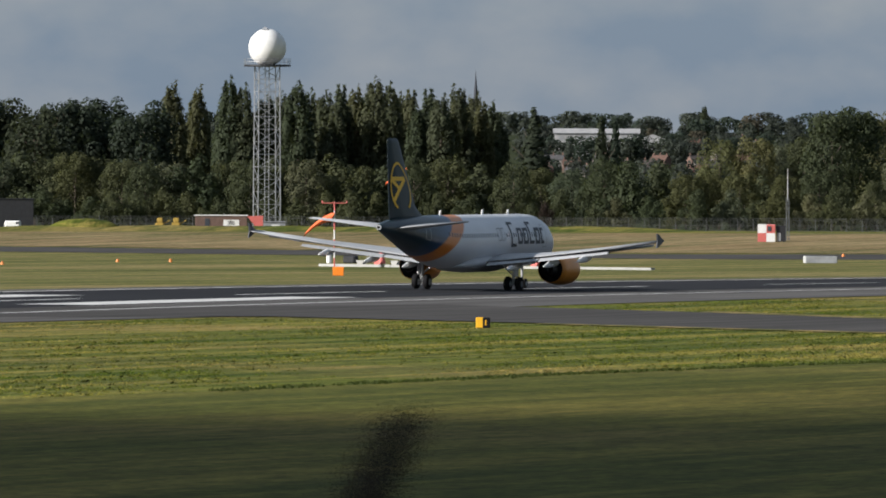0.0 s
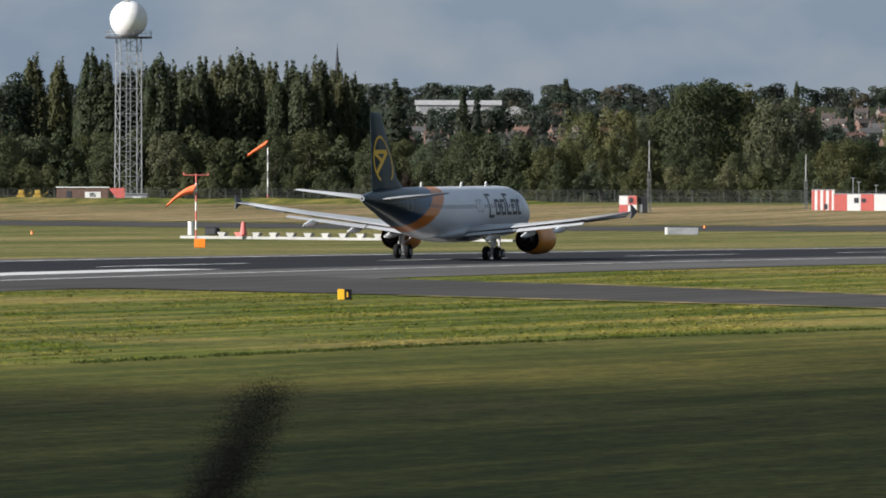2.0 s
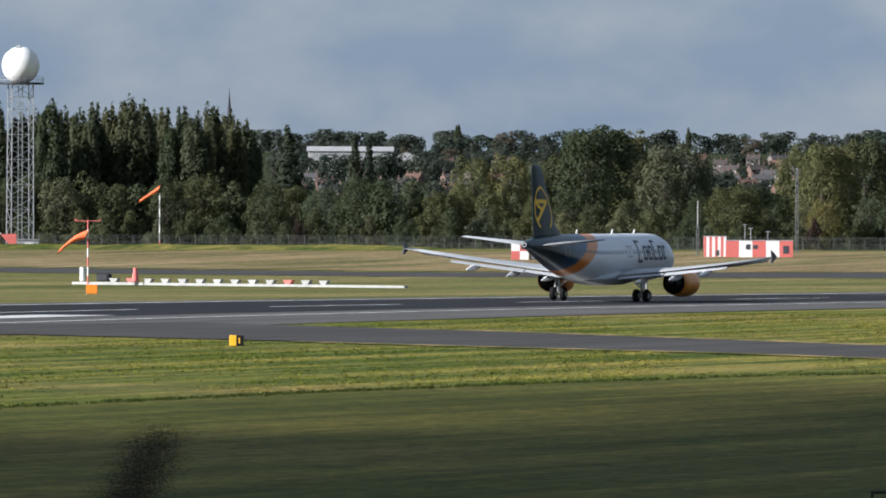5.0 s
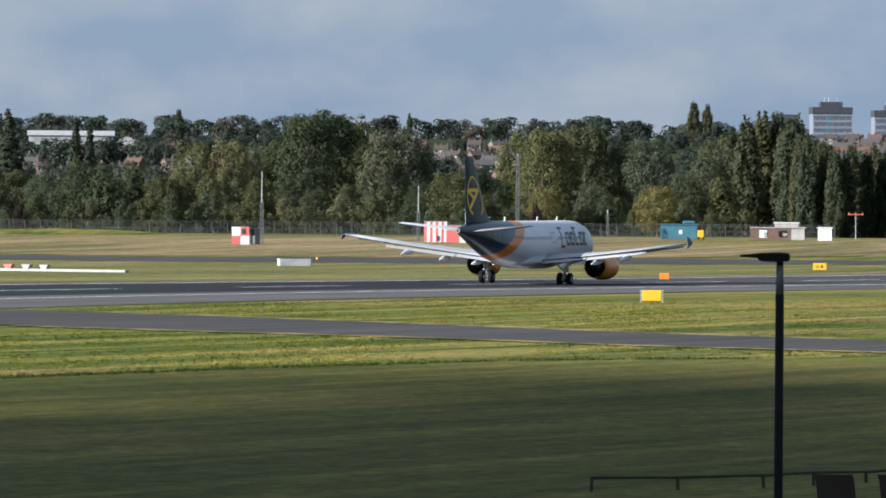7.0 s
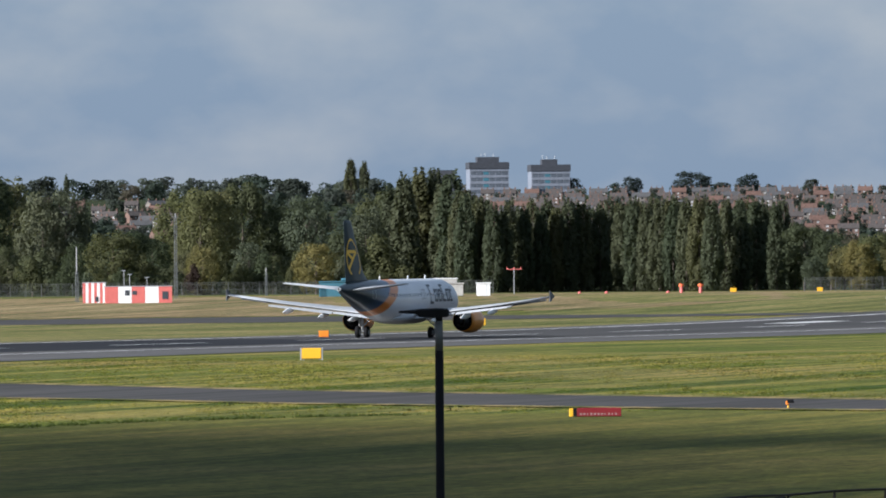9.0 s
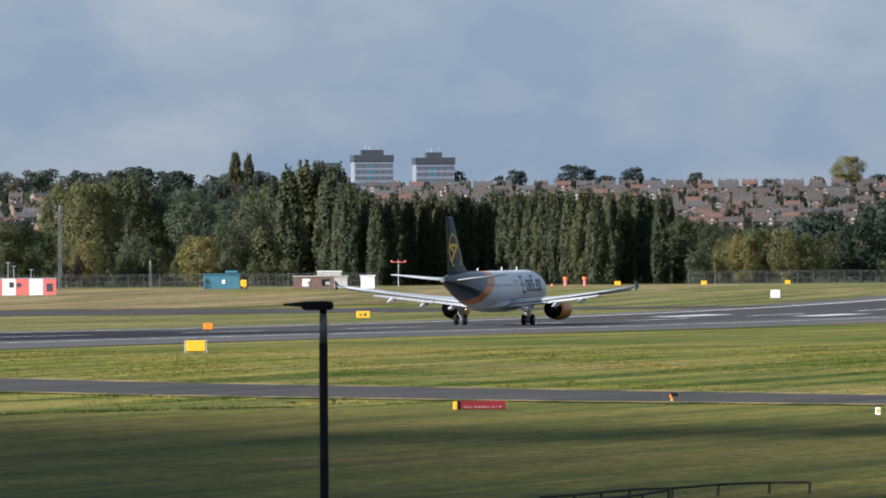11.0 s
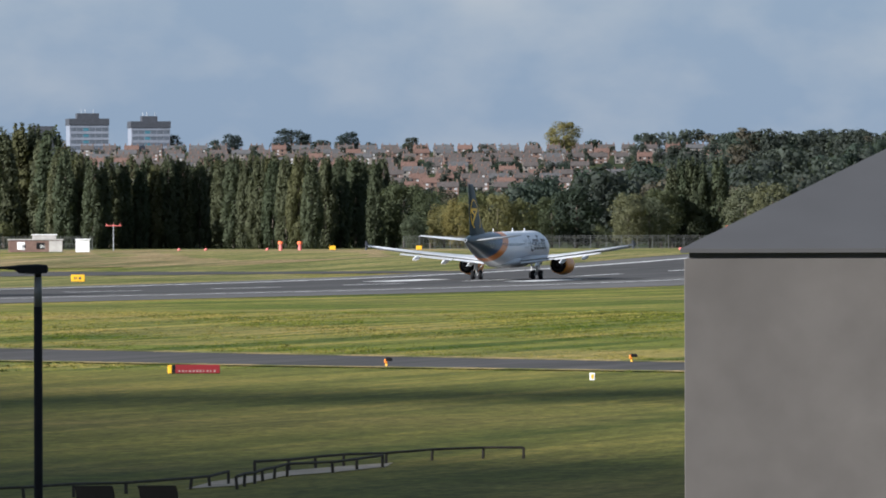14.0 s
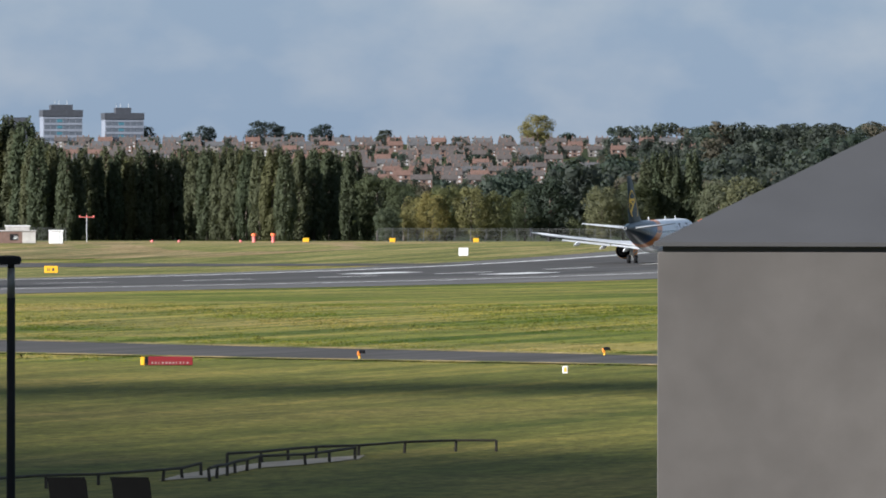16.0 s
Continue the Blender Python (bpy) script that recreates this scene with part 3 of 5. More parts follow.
    fin = part("fin", loft(bmesh.new(), (fin_ring(5.3, 26.6, 35.4, 0.3), fin_ring(5.95, 28.6, 35.5, 0.27), fin_ring(6.6, 29.9, 35.6, 0.25), fin_ring(11.5, 33.75, 36.25, 0.1), fin_ring(11.76, 34.2, 36.2, 0.06))), TAILPAINT, plane, "dark teal tail fin", True)
    # emblem on both faces: ring and ribbon
    for side in (1, -1):
        def on_fin(u, z):
            le, te = 29.9 + (z - 6.6) * 0.786, 35.6 + (z - 6.6) * 0.133
            th = 0.25 - (z - 6.6) * 0.0306
            return Vector((side * (th * (1.0 if u < 0.6 else 1 - (u - 0.6) * 1.8) + 0.02), NOSE - le - u * (te - le), z))
        bm = bmesh.new()
        inner, outer = [], []
        for k in range(33):
            a = radians(-60 + k * 300 / 32) if side else 0
            for lst, r in ((inner, 0.89), (outer, 1.0)):
                lst.append(bm.verts.new(on_fin(0.55 + 0.4 * r * math.cos(a), 8.05 + 1.92 * r * math.sin(a))))
        for k in range(32):
            bm.faces.new((inner[k], inner[k + 1], outer[k + 1], outer[k]))
        part("emblem_ring", bm, LOGO, fin, "yellow ring emblem")
        bm = bmesh.new()
        path = ((0.6, 7.9), (0.92, 8.68), (0.3, 8.68), (0.86, 6.95))
        for (u0, z0), (u1, z1) in zip(path, path[1:]):
            d = Vector((u1 - u0, (z1 - z0) / 4)).normalized()
            px, pz = -d.y * 0.04, d.x * 0.04 * 4
            bm.faces.new([bm.verts.new(on_fin(u, z)) for u, z in ((u0 - px, z0 - pz), (u1 - px, z1 - pz), (u1 + px, z1 + pz), (u0 + px, z0 + pz))])
        part("emblem_ribbon", bm, LOGO, fin, "yellow ribbon emblem")
    # undercarriage
    for side in (1, -1):
        x = side * 3.795
        leg = part("main_gear", tube(tube(bmesh.new(), (x, 0, 0.58), (x, 0.05, 2.5), 0.13, 0.15, 12), (x - side * 0.05, 0.1, 1.2), (x - side * 1.3, 0.1, 2.3), 0.07, 0.07, 8), CHROME, plane, "bright metal main gear leg")
        part("torque_link", tube(bmesh.new(), (x, -0.12, 0.7), (x, -0.3, 1.15), 0.05, 0.05, 6), CHROME, leg)
        part("gear_door", boxed((x + side * 0.2 - 0.03, -0.45, 1.15), (x + side * 0.2 + 0.03, 0.45, 2.5), 0.02), WHITE, leg)
        part("axle", tube(bmesh.new(), (x - 0.6, 0, 0.58), (x + 0.6, 0, 0.58), 0.09, 0.09, 8), CHROME, leg)
        for dx in (-0.465, 0.465):
            wheel(x + dx, 0.0, 0.58, 0.58, 0.21, leg)
    leg = part("nose_gear", tube(bmesh.new(), (0, 12.64, 0.38), (0, 12.5, 2.1), 0.09, 0.11, 10), CHROME, plane, "bright metal nose gear leg")
    for dx in (-0.25, 0.25):
        wheel(dx, 12.64, 0.38, 0.38, 0.11, leg)
    # aerials
    for st in (8.6, 14.5, 24.0):
        bm = loft(bmesh.new(), [[Vector((dx, NOSE - st - u, z)) for dx, u in ((-0.03, 0), (0.03, 0), (0.03, w), (-0.03, w))] for z, w in ((5.8, 0.45), (6.25, 0.25))])
        part("aerial", bm, WHITE, body)
    plane.scale = (1.02, 1.02, 1.02)
    return plane


def nacelle(cx):
    rings = []
    for st, r in ((10.75, 0.93), (10.65, 0.99), (10.7, 1.06), (11.0, 1.15), (11.8, 1.22), (13.0, 1.22), (14.0, 1.13), (14.75, 1.03), (14.76, 0.99), (14.3, 0.97)):
        rings.append([Vector((cx + r * math.cos(k * math.tau / 32), NOSE - st, 1.72 + r * math.sin(k * math.tau / 32))) for k in range(32)])
    return loft(bmesh.new(), rings, False)


def wheel(x, y, z, r, half, leg):
    rings = []
    for dx, rr in ((-1, 0.72), (-0.9, 0.92), (-0.5, 1.0), (0.5, 1.0), (0.9, 0.92), (1, 0.72)):
        rings.append([Vector((x + dx * half, y + r * rr * math.cos(k * math.tau / 24), z + r * rr * math.sin(k * math.tau / 24))) for k in range(24)])
    tyre = part("wheel", loft(bmesh.new(), rings), BLACK, leg, "black tyre", True)
    for dx in (-1, 1):
        part("rim", tube(bmesh.new(), (x + dx * half * 0.8, y, z), (x + dx * half * 1.06, y, z), r * 0.5, r * 0.42, 16), STEEL, tyre)


airliner = build_airliner()

# ---- trees ----
def leaf_mesh(name, places, normals, sizes, mat, upright=False, ruffle=0.18):
    """Many small leafy scraps, each a bent quad of its own."""
    n = len(places)
    rng = np.random.default_rng(len(places) * 7 + int(abs(places[0][0]) * 1000))
    nrm = normals + rng.normal(0, ruffle, (n, 3))
    nrm /= np.linalg.norm(nrm, axis=1)[:, None] + 1e-9
    ref = rng.normal(0, 1, (n, 3))
    if upright:
        ref[:, 2] += 4.0
    u = np.cross(nrm, ref)
    u /= np.linalg.norm(u, axis=1)[:, None] + 1e-9
    v = np.cross(nrm, u)
    sz = sizes[:, None]
    asp = rng.uniform(0.6, 1.0, (n, 1)) * (3.4 if upright else 1.0)
    sz = sz * (0.56 if upright else 1.0)
    pts = np.stack([places - u * sz - v * sz * asp * 0.5, places + u * sz * 0.3 - v * sz * asp, places + u * sz + v * sz * asp * 0.4, places - u * sz * 0.4 + v * sz * asp], 1)
    pts[:, 1] += nrm * sz * 0.35
    pts[:, 3] -= nrm * sz * 0.2
    mesh = bpy.data.meshes.new(name)
    mesh.from_pydata(pts.reshape(-1, 3).tolist(), [], np.arange(n * 4).reshape(n, 4).tolist())
    # leaves of one bough catch the light together
    soft = normals * 0.95 + nrm * 0.12
    soft /= np.linalg.norm(soft, axis=1)[:, None] + 1e-9
    mesh.polygons.foreach_set("use_smooth", np.ones(n, dtype=bool))
    mesh.normals_split_custom_set_from_vertices(np.repeat(soft, 4, axis=0).tolist())
    mesh.materials.append(mat)
    return mesh


def lobed(rng, lobes, count, size, shell=0.86, near=0.91, out=1.06):
    """Points over a heap of lobes (x, y, z, rx, rz)."""
    lobes = np.array(lobes)
    w = lobes[:, 3] * lobes[:, 4]
    pick = rng.choice(len(lobes), count, p=w / w.sum())
    way = rng.normal(0, 1, (count, 3))
    way[:, 2] += 0.25
    way /= np.linalg.norm(way, axis=1)[:, None]
    r = np.where(rng.random(count) < shell, rng.uniform(near, out, count), rng.uniform(0.35, 0.85, count))
    lb = lobes[pick]
    p = lb[:, :3] + way * np.stack([lb[:, 3], lb[:, 3], lb[:, 4]], 1) * r[:, None]
    return p, way, rng.uniform(0.6, 1.3, count) * size


def trunk_mesh(height, r, limbs, seed):
    rng = random.Random(seed)
    bm = bmesh.new()
    tube(bm, (0, 0, -0.5), (0, 0, height), r, r * 0.35, 8)
    for k in range(limbs):
        z = height * rng.uniform(0.35, 0.85)
        a = rng.uniform(0, math.tau)
        l = height * rng.uniform(0.2, 0.4)
        tube(bm, (0, 0, z), (math.cos(a) * l * 0.7, math.sin(a) * l * 0.7, z + l * 0.8), r * 0.35, r * 0.1, 5)
    return bm


def tree_kind(name, label, mat, shape, seed, count, size):
    """One tree with trunk and crown, 10 m high; copies are scaled."""
    rng = np.random.default_rng(seed)
    tree = thing(name, (0, -50 - seed, -60), 0, label, "tree")
    lobes = []
    if shape == "poplar":
        for z in np.linspace(0.5, 9.3, 22):
            r = 1.0 * (1 - (z / 10) ** 2.6) ** 0.75 * (0.7 + 0.3 * min(1, z / 2.5)) * rng.uniform(0.78, 1.15) + 0.06
            for k in range(5):
                a = rng.uniform(0, math.tau)
                lobes.append((0.62 * r * math.cos(a), 0.62 * r * math.sin(a), z + rng.uniform(-0.3, 0.4), rng.uniform(0.2, 0.34) * r, rng.uniform(0.9, 1.6) * min(1, (10.2 - z) / 2)))
    elif shape == "cone":
        lobes = [(rng.normal(0, 0.12), rng.normal(0, 0.12), 0.8 + 9.0 * f, 1.45 * (1 - f) ** 0.8 + 0.15, 0.8) for f in np.linspace(0, 0.98, 14)]
    elif shape == "round":
        for k in range(64):
            a, e = rng.uniform(0, math.tau), rng.uniform(-1.0, 1.0)
            rad = 2.9 * math.sqrt(max(0.05, 1 - e * e * 0.8))
            lobes.append((rad * math.cos(a) * rng.uniform(0.6, 1), rad * math.sin(a) * rng.uniform(0.75, 1.08), 4.9 + 3.8 * e, rng.uniform(0.6, 1.15), rng.uniform(0.6, 1.1)))
        lobes.append((0, 0, 4.8, 2.7, 3.8))
    else:  # bush, reaching the ground
        for k in range(34):
            a, q = rng.uniform(0, math.tau), rng.uniform(0, 1)
            lobes.append((5.2 * q * math.cos(a), 5.2 * q * math.sin(a), rng.uniform(1.5, 8.4 - 4.5 * q), rng.uniform(0.9, 1.7), rng.uniform(0.9, 1.6)))
    p, way, sz = lobed(rng, lobes, count, size)
    p[:, 2] = np.maximum(p[:, 2] * (10 / np.percentile(p[:, 2], 99.7)), 0.1)
    crown = new("crown", leaf_mesh("crown", p, way, sz, mat, shape == "poplar"))
    crown.parent = tree
    part("trunk", trunk_mesh(7.5 if shape != "bush" else 3, 0.22 if shape != "poplar" else 0.12, 6 if shape != "poplar" else 0, seed), BARK, tree)
    return tree


P_LABEL, O_LABEL = "tall narrow poplar with wind-ruffled green leaves", "broad dark green tree with uneven crown"
POPLARS = [tree_kind("poplar_tree", P_LABEL, POPLAR, "poplar", s, 7600, 0.095) for s in (1, 2, 3, 4)]
BROAD = [tree_kind("broadleaf_tree", O_LABEL, LEAF, "round", s, 8500, 0.115) for s in (11, 12, 13)]
WILLOWS = [tree_kind("willow_tree", "grey-green willow with a soft rounded crown", WILLOW, "round", s, 8500, 0.115) for s in (21, 22)]
GOLDEN = [tree_kind("yellowing_tree", "broad tree with yellowing early autumn leaves", YELLOW, "round", s, 8500, 0.115) for s in (31, 32)]
CYPRESS = [tree_kind("cypress_tree", "dark pointed cypress among the roofs", DARKLEAF, "cone", s, 1600, 0.2) for s in (41,)]
BROADDARK = [tree_kind("broadleaf_tree", "very dark broad tree at the field edge", DARKLEAF, "round", s, 6000, 0.15) for s in (15, 16)]
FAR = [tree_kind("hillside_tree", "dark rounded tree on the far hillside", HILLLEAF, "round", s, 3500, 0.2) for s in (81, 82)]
BUSHES = [tree_kind("hedge_bush", "dense dark green bush behind the fence", LEAF, "bush", s, 4200, 0.2) for s in (51, 52, 53)]
PALEBUSH = [tree_kind("pale_bush", "grey-green scrubby bush behind the fence", WILLOW, "bush", s, 4200, 0.2) for s in (61,)]
COPPER = [tree_kind("copper_bush", "dark purple-leaved bush behind the fence", PURPLE, "bush", s, 3500, 0.22) for s in (71,)]
MODELS = {"p": POPLARS, "o": BROAD, "w": WILLOWS, "y": GOLDEN, "c": CYPRESS, "b": BUSHES, "g": PALEBUSH, "r": COPPER, "k": BROADDARK, "f": FAR}
used = set()
tree_rng = random.Random(5)


def plant(kind, b, d, height, wide=1.0, group=""):
    ob = tree_rng.choice(MODELS[kind])
    at = polar(b, d, -0.2)
    if ob.name not in used:
        used.add(ob.name)
        t = ob
    else:
        t = copy_thing(ob, pose(0, 0, 0))
    t.matrix_basis = pose(at.x, at.y, at.z, 0, 0, tree_rng.uniform(0, 360))
    k = height / 10
    t.scale = (k * wide, k * wide, k)
    if group:
        t["group"] = group
    return t


POPLARS_WEST = ((-95.9, 11.5), (-93.2, 11.1), (-89.9, 11.9), (-88.4, 11.2), (-86.1, 10.2), (-84.5, 10.5), (-82.8, 11.5), (-80.8, 10.2), (-79.8, 10.6), (-78.3, 11.5), (-76.7, 11.2), (-74.8, 12.0), (-73.2, 11.4), (-71.0, 11.0), (-69.2, 11.1), (-67.9, 10.3), (-66.2, 11.2), (-64.4, 10.5), (-62.7, 9.7))
POPLARS_EAST = ((18.6, 8.9), (20.2, 9.6), (21.8, 9.5), (23.6, 9.1), (17.1, 7.5), (25.6, 7.0), (24.6, 7.2), (22.8, 8.2), (19.4, 8.4))
DARK_TREES_WEST = ((-112.9, 10.1), (-110.2, 9.2), (-107.3, 9.8), (-104.9, 10.1), (-102.3, 10.2), (-99.1, 9.9), (-115.5, 10.1), (-118.5, 10.2))
BROAD_MID = ((-27.2, 9.2), (-25.0, 9.6), (-22.6, 9.0), (-30.0, 6.9), (1.8, 8.4), (4.6, 6.6), (15.6, 7.2), (17.2, 7.4), (6.8, 6.3))
WILLOW_MID = ((-19.0, 7.6), (-16.6, 7.8), (8.4, 7.0), (14.6, 5.8), (-33.0, 5.6))
GOLD_MID = ((-38.9, 6.3), (-35.2, 6.5), (-5.2, 7.5), (-2.6, 7.8), (-0.9, 7.6))
BROAD_EAST = ((60.2, 3.6), (63.0, 3.0), (75.6, 2.2), (87.0, 3.0))
PALE_EAST = ((64.4, 1.4), (67.4, 2.6), (66.0, 1.9), (70.0, 2.5), (72.6, 1.9), (83.6, 2.5), (85.8, 2.1), (61.2, 0.3), (95.8, 3.3), (98.6, 3.5))

# height of the hedge belt's crowns along the fence: bearing, top
BELT = ((-120, 4.6), (-62, 4.3), (-50, 4.0), (-44, 3.8), (-40, 3.2), (-30, 3.0), (-26, 2.2), (-18, 1.9), (-15, 3.4), (-8, 3.5), (-6, 2.2), (5, 2.0), (10, 1.6), (11.5, 3.4), (14, 3.6), (17, 2.5))
# the long poplar wall: bearing, distance, top, breadth
POPLAR_WALL = ((25.0, 1668, 6.9, 1.5), (26.4, 1672, 6.6, 1.5), (27.9, 1650, 6.0, 1.5), (28.9, 1652, 5.7, 1.5), (41.3, 1664, 6.0, 1.5), (42.5, 1659, 6.3, 1.5), (43.8, 1657, 5.8, 1.4), (45.2, 1653, 6.2, 1.5),
               (46.6, 1650, 5.8, 1.4), (48.0, 1645, 6.1, 1.5), (49.3, 1641, 6.4, 1.5), (50.6, 1637, 6.0, 1.4), (52.1, 1672, 6.2, 1.4), (53.6, 1676, 6.0, 1.5), (55.2, 1680, 5.9, 1.5), (57.3, 1686, 5.6, 1.4))


def plant_to(kind, b, d, e, wide=1.0, group=""):
    """A tree whose top stands e thousandths of a radian above the viewer's level."""
    g = polar(b, d)
    return plant(kind, b, d, EYE_Z + e * d / 1000 - g.z, wide, group)


for b, e in POPLARS_WEST:
    plant_to("p", b, tree_rng.uniform(1690, 1740), e, tree_rng.uniform(1.2, 1.5), "row of poplars")
    if b > -84:
        plant_to("p", b + tree_rng.uniform(0.5, 1.1), tree_rng.uniform(1700, 1750), e - tree_rng.uniform(0.5, 2.0), tree_rng.uniform(1.2, 1.5), "row of poplars")
for b, e in POPLARS_EAST:
    plant_to("p", b, tree_rng.uniform(1690, 1740), e, tree_rng.uniform(1.5, 1.8), "row of poplars")
for b, e in DARK_TREES_WEST:
    plant_to("k", b, tree_rng.uniform(1700, 1730), e, 0.9)
for b, e in BROAD_MID:
    plant_to("o", b, tree_rng.uniform(1720, 1780), e, 0.8)
for b, e in WILLOW_MID:
    plant_to("w", b, tree_rng.uniform(1700, 1740), e, 0.8)
for b, e in GOLD_MID:
    plant_to("y", b, tree_rng.uniform(1690, 1720), e, 0.8)
for b, e in BROAD_EAST:
    plant_to("o", b, tree_rng.uniform(1646, 1656), e, 1.15)
for k, (b, e) in enumerate(PALE_EAST):
    plant_to("y" if k < 5 else "w", b, tree_rng.uniform(1636, 1644), e, 1.15)
# the lower belt of bushes behind the fence
b = -118.0
while b < 118:
    if b < 16.5:
        top = float(np.interp(b, [q[0] for q in BELT], [q[1] for q in BELT]))
        plant("b" if tree_rng.random() < 0.8 else "g", b, tree_rng.uniform(1640, 1660), tree_rng.uniform(4.5, 7.5), tree_rng.uniform(0.9, 1.2))
        plant_to(tree_rng.choice("ooobbw"), b + 1, tree_rng.uniform(1668, 1690), top - tree_rng.uniform(-0.2, 1.1), tree_rng.uniform(0.9, 1.15))
    elif b > 60:
        plant("b" if tree_rng.random() < 0.8 else "g", b, tree_rng.uniform(1650, 1665), tree_rng.uniform(4, 7), tree_rng.uniform(0.9, 1.1))
    b += tree_rng.uniform(2.2, 3.6)
# the poplar wall: columns that stand forward, and stretches between them that turn back out of the sun
for b, d, e, wide in POPLAR_WALL:
    plant_to("p", b, d, e, wide, "row of poplars")
for b0, b1, d0, d1 in ((29.6, 41.2, 1664, 1682), (41.6, 51.4, 1686, 1694), (24.0, 27.6, 1680, 1690), (52.0, 58.2, 1690, 1706)):
    b = b0
    while b < b1:
        d = d0 + (d1 - d0) * (b - b0) / (b1 - b0)
        plant_to("p", b, d + tree_rng.uniform(-3, 4), 6.5 - tree_rng.uniform(0, 1.1), tree_rng.uniform(1.2, 1.6), "row of poplars")
        b += tree_rng.uniform(0.6, 0.95)
# lone round trees by the fence
plant_to("y", 9.4, 1632, 2.1, 1.35)
plant_to("y", -2.4, 1634, 2.0, 1.1)
plant_to("o", -11.7, 1648, 3.5, 1.35)
plant_to("o", 12.4, 1668, 3.5, 1.1)
plant_to("k", 78.2, 1648, 3.5, 1.2)
for b, e in ((88.2, 5.2), (89.1, 5.8), (90.1, 6.0), (91.1, 5.7), (93.0, 5.9), (59.2, 3.9)):
    plant_to("p", b, 1652, e, 1.5)
plant("r", -3.3, 1632, 5.5, 0.7)
plant("r", -57.0, 1632, 5.0, 0.7)
# woods between the houses on the far hill, too far off to tell one tree from the next
WOOD_RNG = np.random.default_rng(17)
WOOD_SHAPES = []
for k in range(4):
    lobes = [(2.9 * math.cos(a) * q, 2.9 * math.sin(a) * q, 4.6 + 3.9 * e, r, r) for a, q, e, r in zip(WOOD_RNG.uniform(0, 6.28, 22), WOOD_RNG.uniform(0.3, 1, 22), WOOD_RNG.uniform(-1, 0.9, 22), WOOD_RNG.uniform(1.0, 1.9, 22))]
    WOOD_SHAPES.append(lobed(WOOD_RNG, lobes, 820, 0.39, 0.97, 0.95, 1.04))


def woods(name, label, mat, places):
    p, w, z = [], [], []
    for b, d, h, wide in places:
        g = polar(b, d, -0.3)
        pp, ww, zz = WOOD_SHAPES[tree_rng.randrange(4)]
        k, a = h / 10, tree_rng.uniform(0, 6.28)
        rot = np.array(((math.cos(a), -math.sin(a), 0), (math.sin(a), math.cos(a), 0), (0, 0, 1)))
        p.append(pp @ rot.T * np.array((k * wide, k * wide, k)) + np.array(g))
        w.append(ww @ rot.T)
        z.append(zz * k * max(1, wide * 0.8))
    ob = new(name, leaf_mesh(name, np.concatenate(p), np.concatenate(w), np.concatenate(z), mat, False, 0.14))
    tagged(ob, label, "trees", "", "stuff")


HILL_TONES = ([], [], [], [])


def hill_place(b, d, h, wide, share):
    kind = 0 if tree_rng.random() < share * 0.62 else tree_rng.choice((1, 1, 1, 2, 2, 3))
    HILL_TONES[kind].append((b, d, h, wide))


def hill_tree(b, d, h, wide, share=0.82):
    """Keep the view of the roofs open: trees before them stay low, and rise towards the right."""
    top = 1000 * (polar(b, d).z + h - EYE_Z) / d
    hidden = float(np.interp(b, [q[0] for q in BELT], [q[1] for q in BELT])) if b < 17 else 5.2 if b < 57.5 else 0.5
    if top < hidden or (-60 < b < -36 and d < 3640 and top > 5.0) or (-18 < b < -4 and d < 4200 and top > 5.6):
        return
    if d < 4300 and 22 < b < 92 and top > float(np.interp(b, (22, 62, 68, 76, 84, 92), (5.5, 4.0, 4.0, 5.2, 6.9, 9.0))):
        return
    hill_place(b, d, h, wide, share)


for k in range(240):                           # scattered over the slope
    hill_tree(tree_rng.uniform(-116, 116), tree_rng.uniform(2500, 4300), tree_rng.uniform(8, 13), tree_rng.uniform(1.0, 1.5))
for b in np.arange(-116, 117, 1.5):            # the crest
    b = float(b) + tree_rng.uniform(-1.0, 1.0)
    if 24 < b < 84:
        if tree_rng.random() < 0.6:
            hill_tree(b, tree_rng.uniform(4400, 4700), tree_rng.uniform(5, 8.5), tree_rng.uniform(1.2, 2.0), 0.7)
    else:
        hill_tree(b, tree_rng.uniform(4400, 4700), tree_rng.uniform(9, 13), tree_rng.uniform(1.3, 1.9), 0.75)
for b in np.arange(-59, -42, 1.0):             # before the long white building
    hill_tree(float(b), tree_rng.uniform(3650, 3780), tree_rng.uniform(9.5, 12.3), 1.3)
for k in range(45):
    hill_tree(tree_rng.uniform(-60, -36), tree_rng.uniform(3880, 4150), tree_rng.uniform(6, 9), tree_rng.uniform(1.2, 1.6), 0.9)
for k in range(50):
    hill_place(tree_rng.uniform(3, 25), tree_rng.uniform(3200, 4280), tree_rng.uniform(5, 9), tree_rng.uniform(1.1, 1.6), 0.8)
for k in range(45):
    hill_place(tree_rng.uniform(-18, -3), tree_rng.uniform(3400, 4250), tree_rng.uniform(3.5, 6.5), tree_rng.uniform(1.0, 1.5), 0.7)
for b in np.arange(-116, 18, 1.6):
    hill_tree(float(b) + tree_rng.uniform(-0.7, 0.7), tree_rng.uniform(4000, 4300), tree_rng.uniform(5, 9), tree_rng.uniform(1.2, 1.8), 0.75)
for k in range(180):                           # the wooded shoulder on the right
    hill_tree(tree_rng.uniform(62, 116), tree_rng.uniform(2250, 4200), tree_rng.uniform(10, 18), tree_rng.uniform(1.0, 1.4), 0.8)
for b in np.arange(84, 117, 1.5):
    hill_tree(float(b), tree_rng.uniform(3900, 4300), tree_rng.uniform(9, 14), tree_rng.uniform(1.1, 1.5), 0.6)
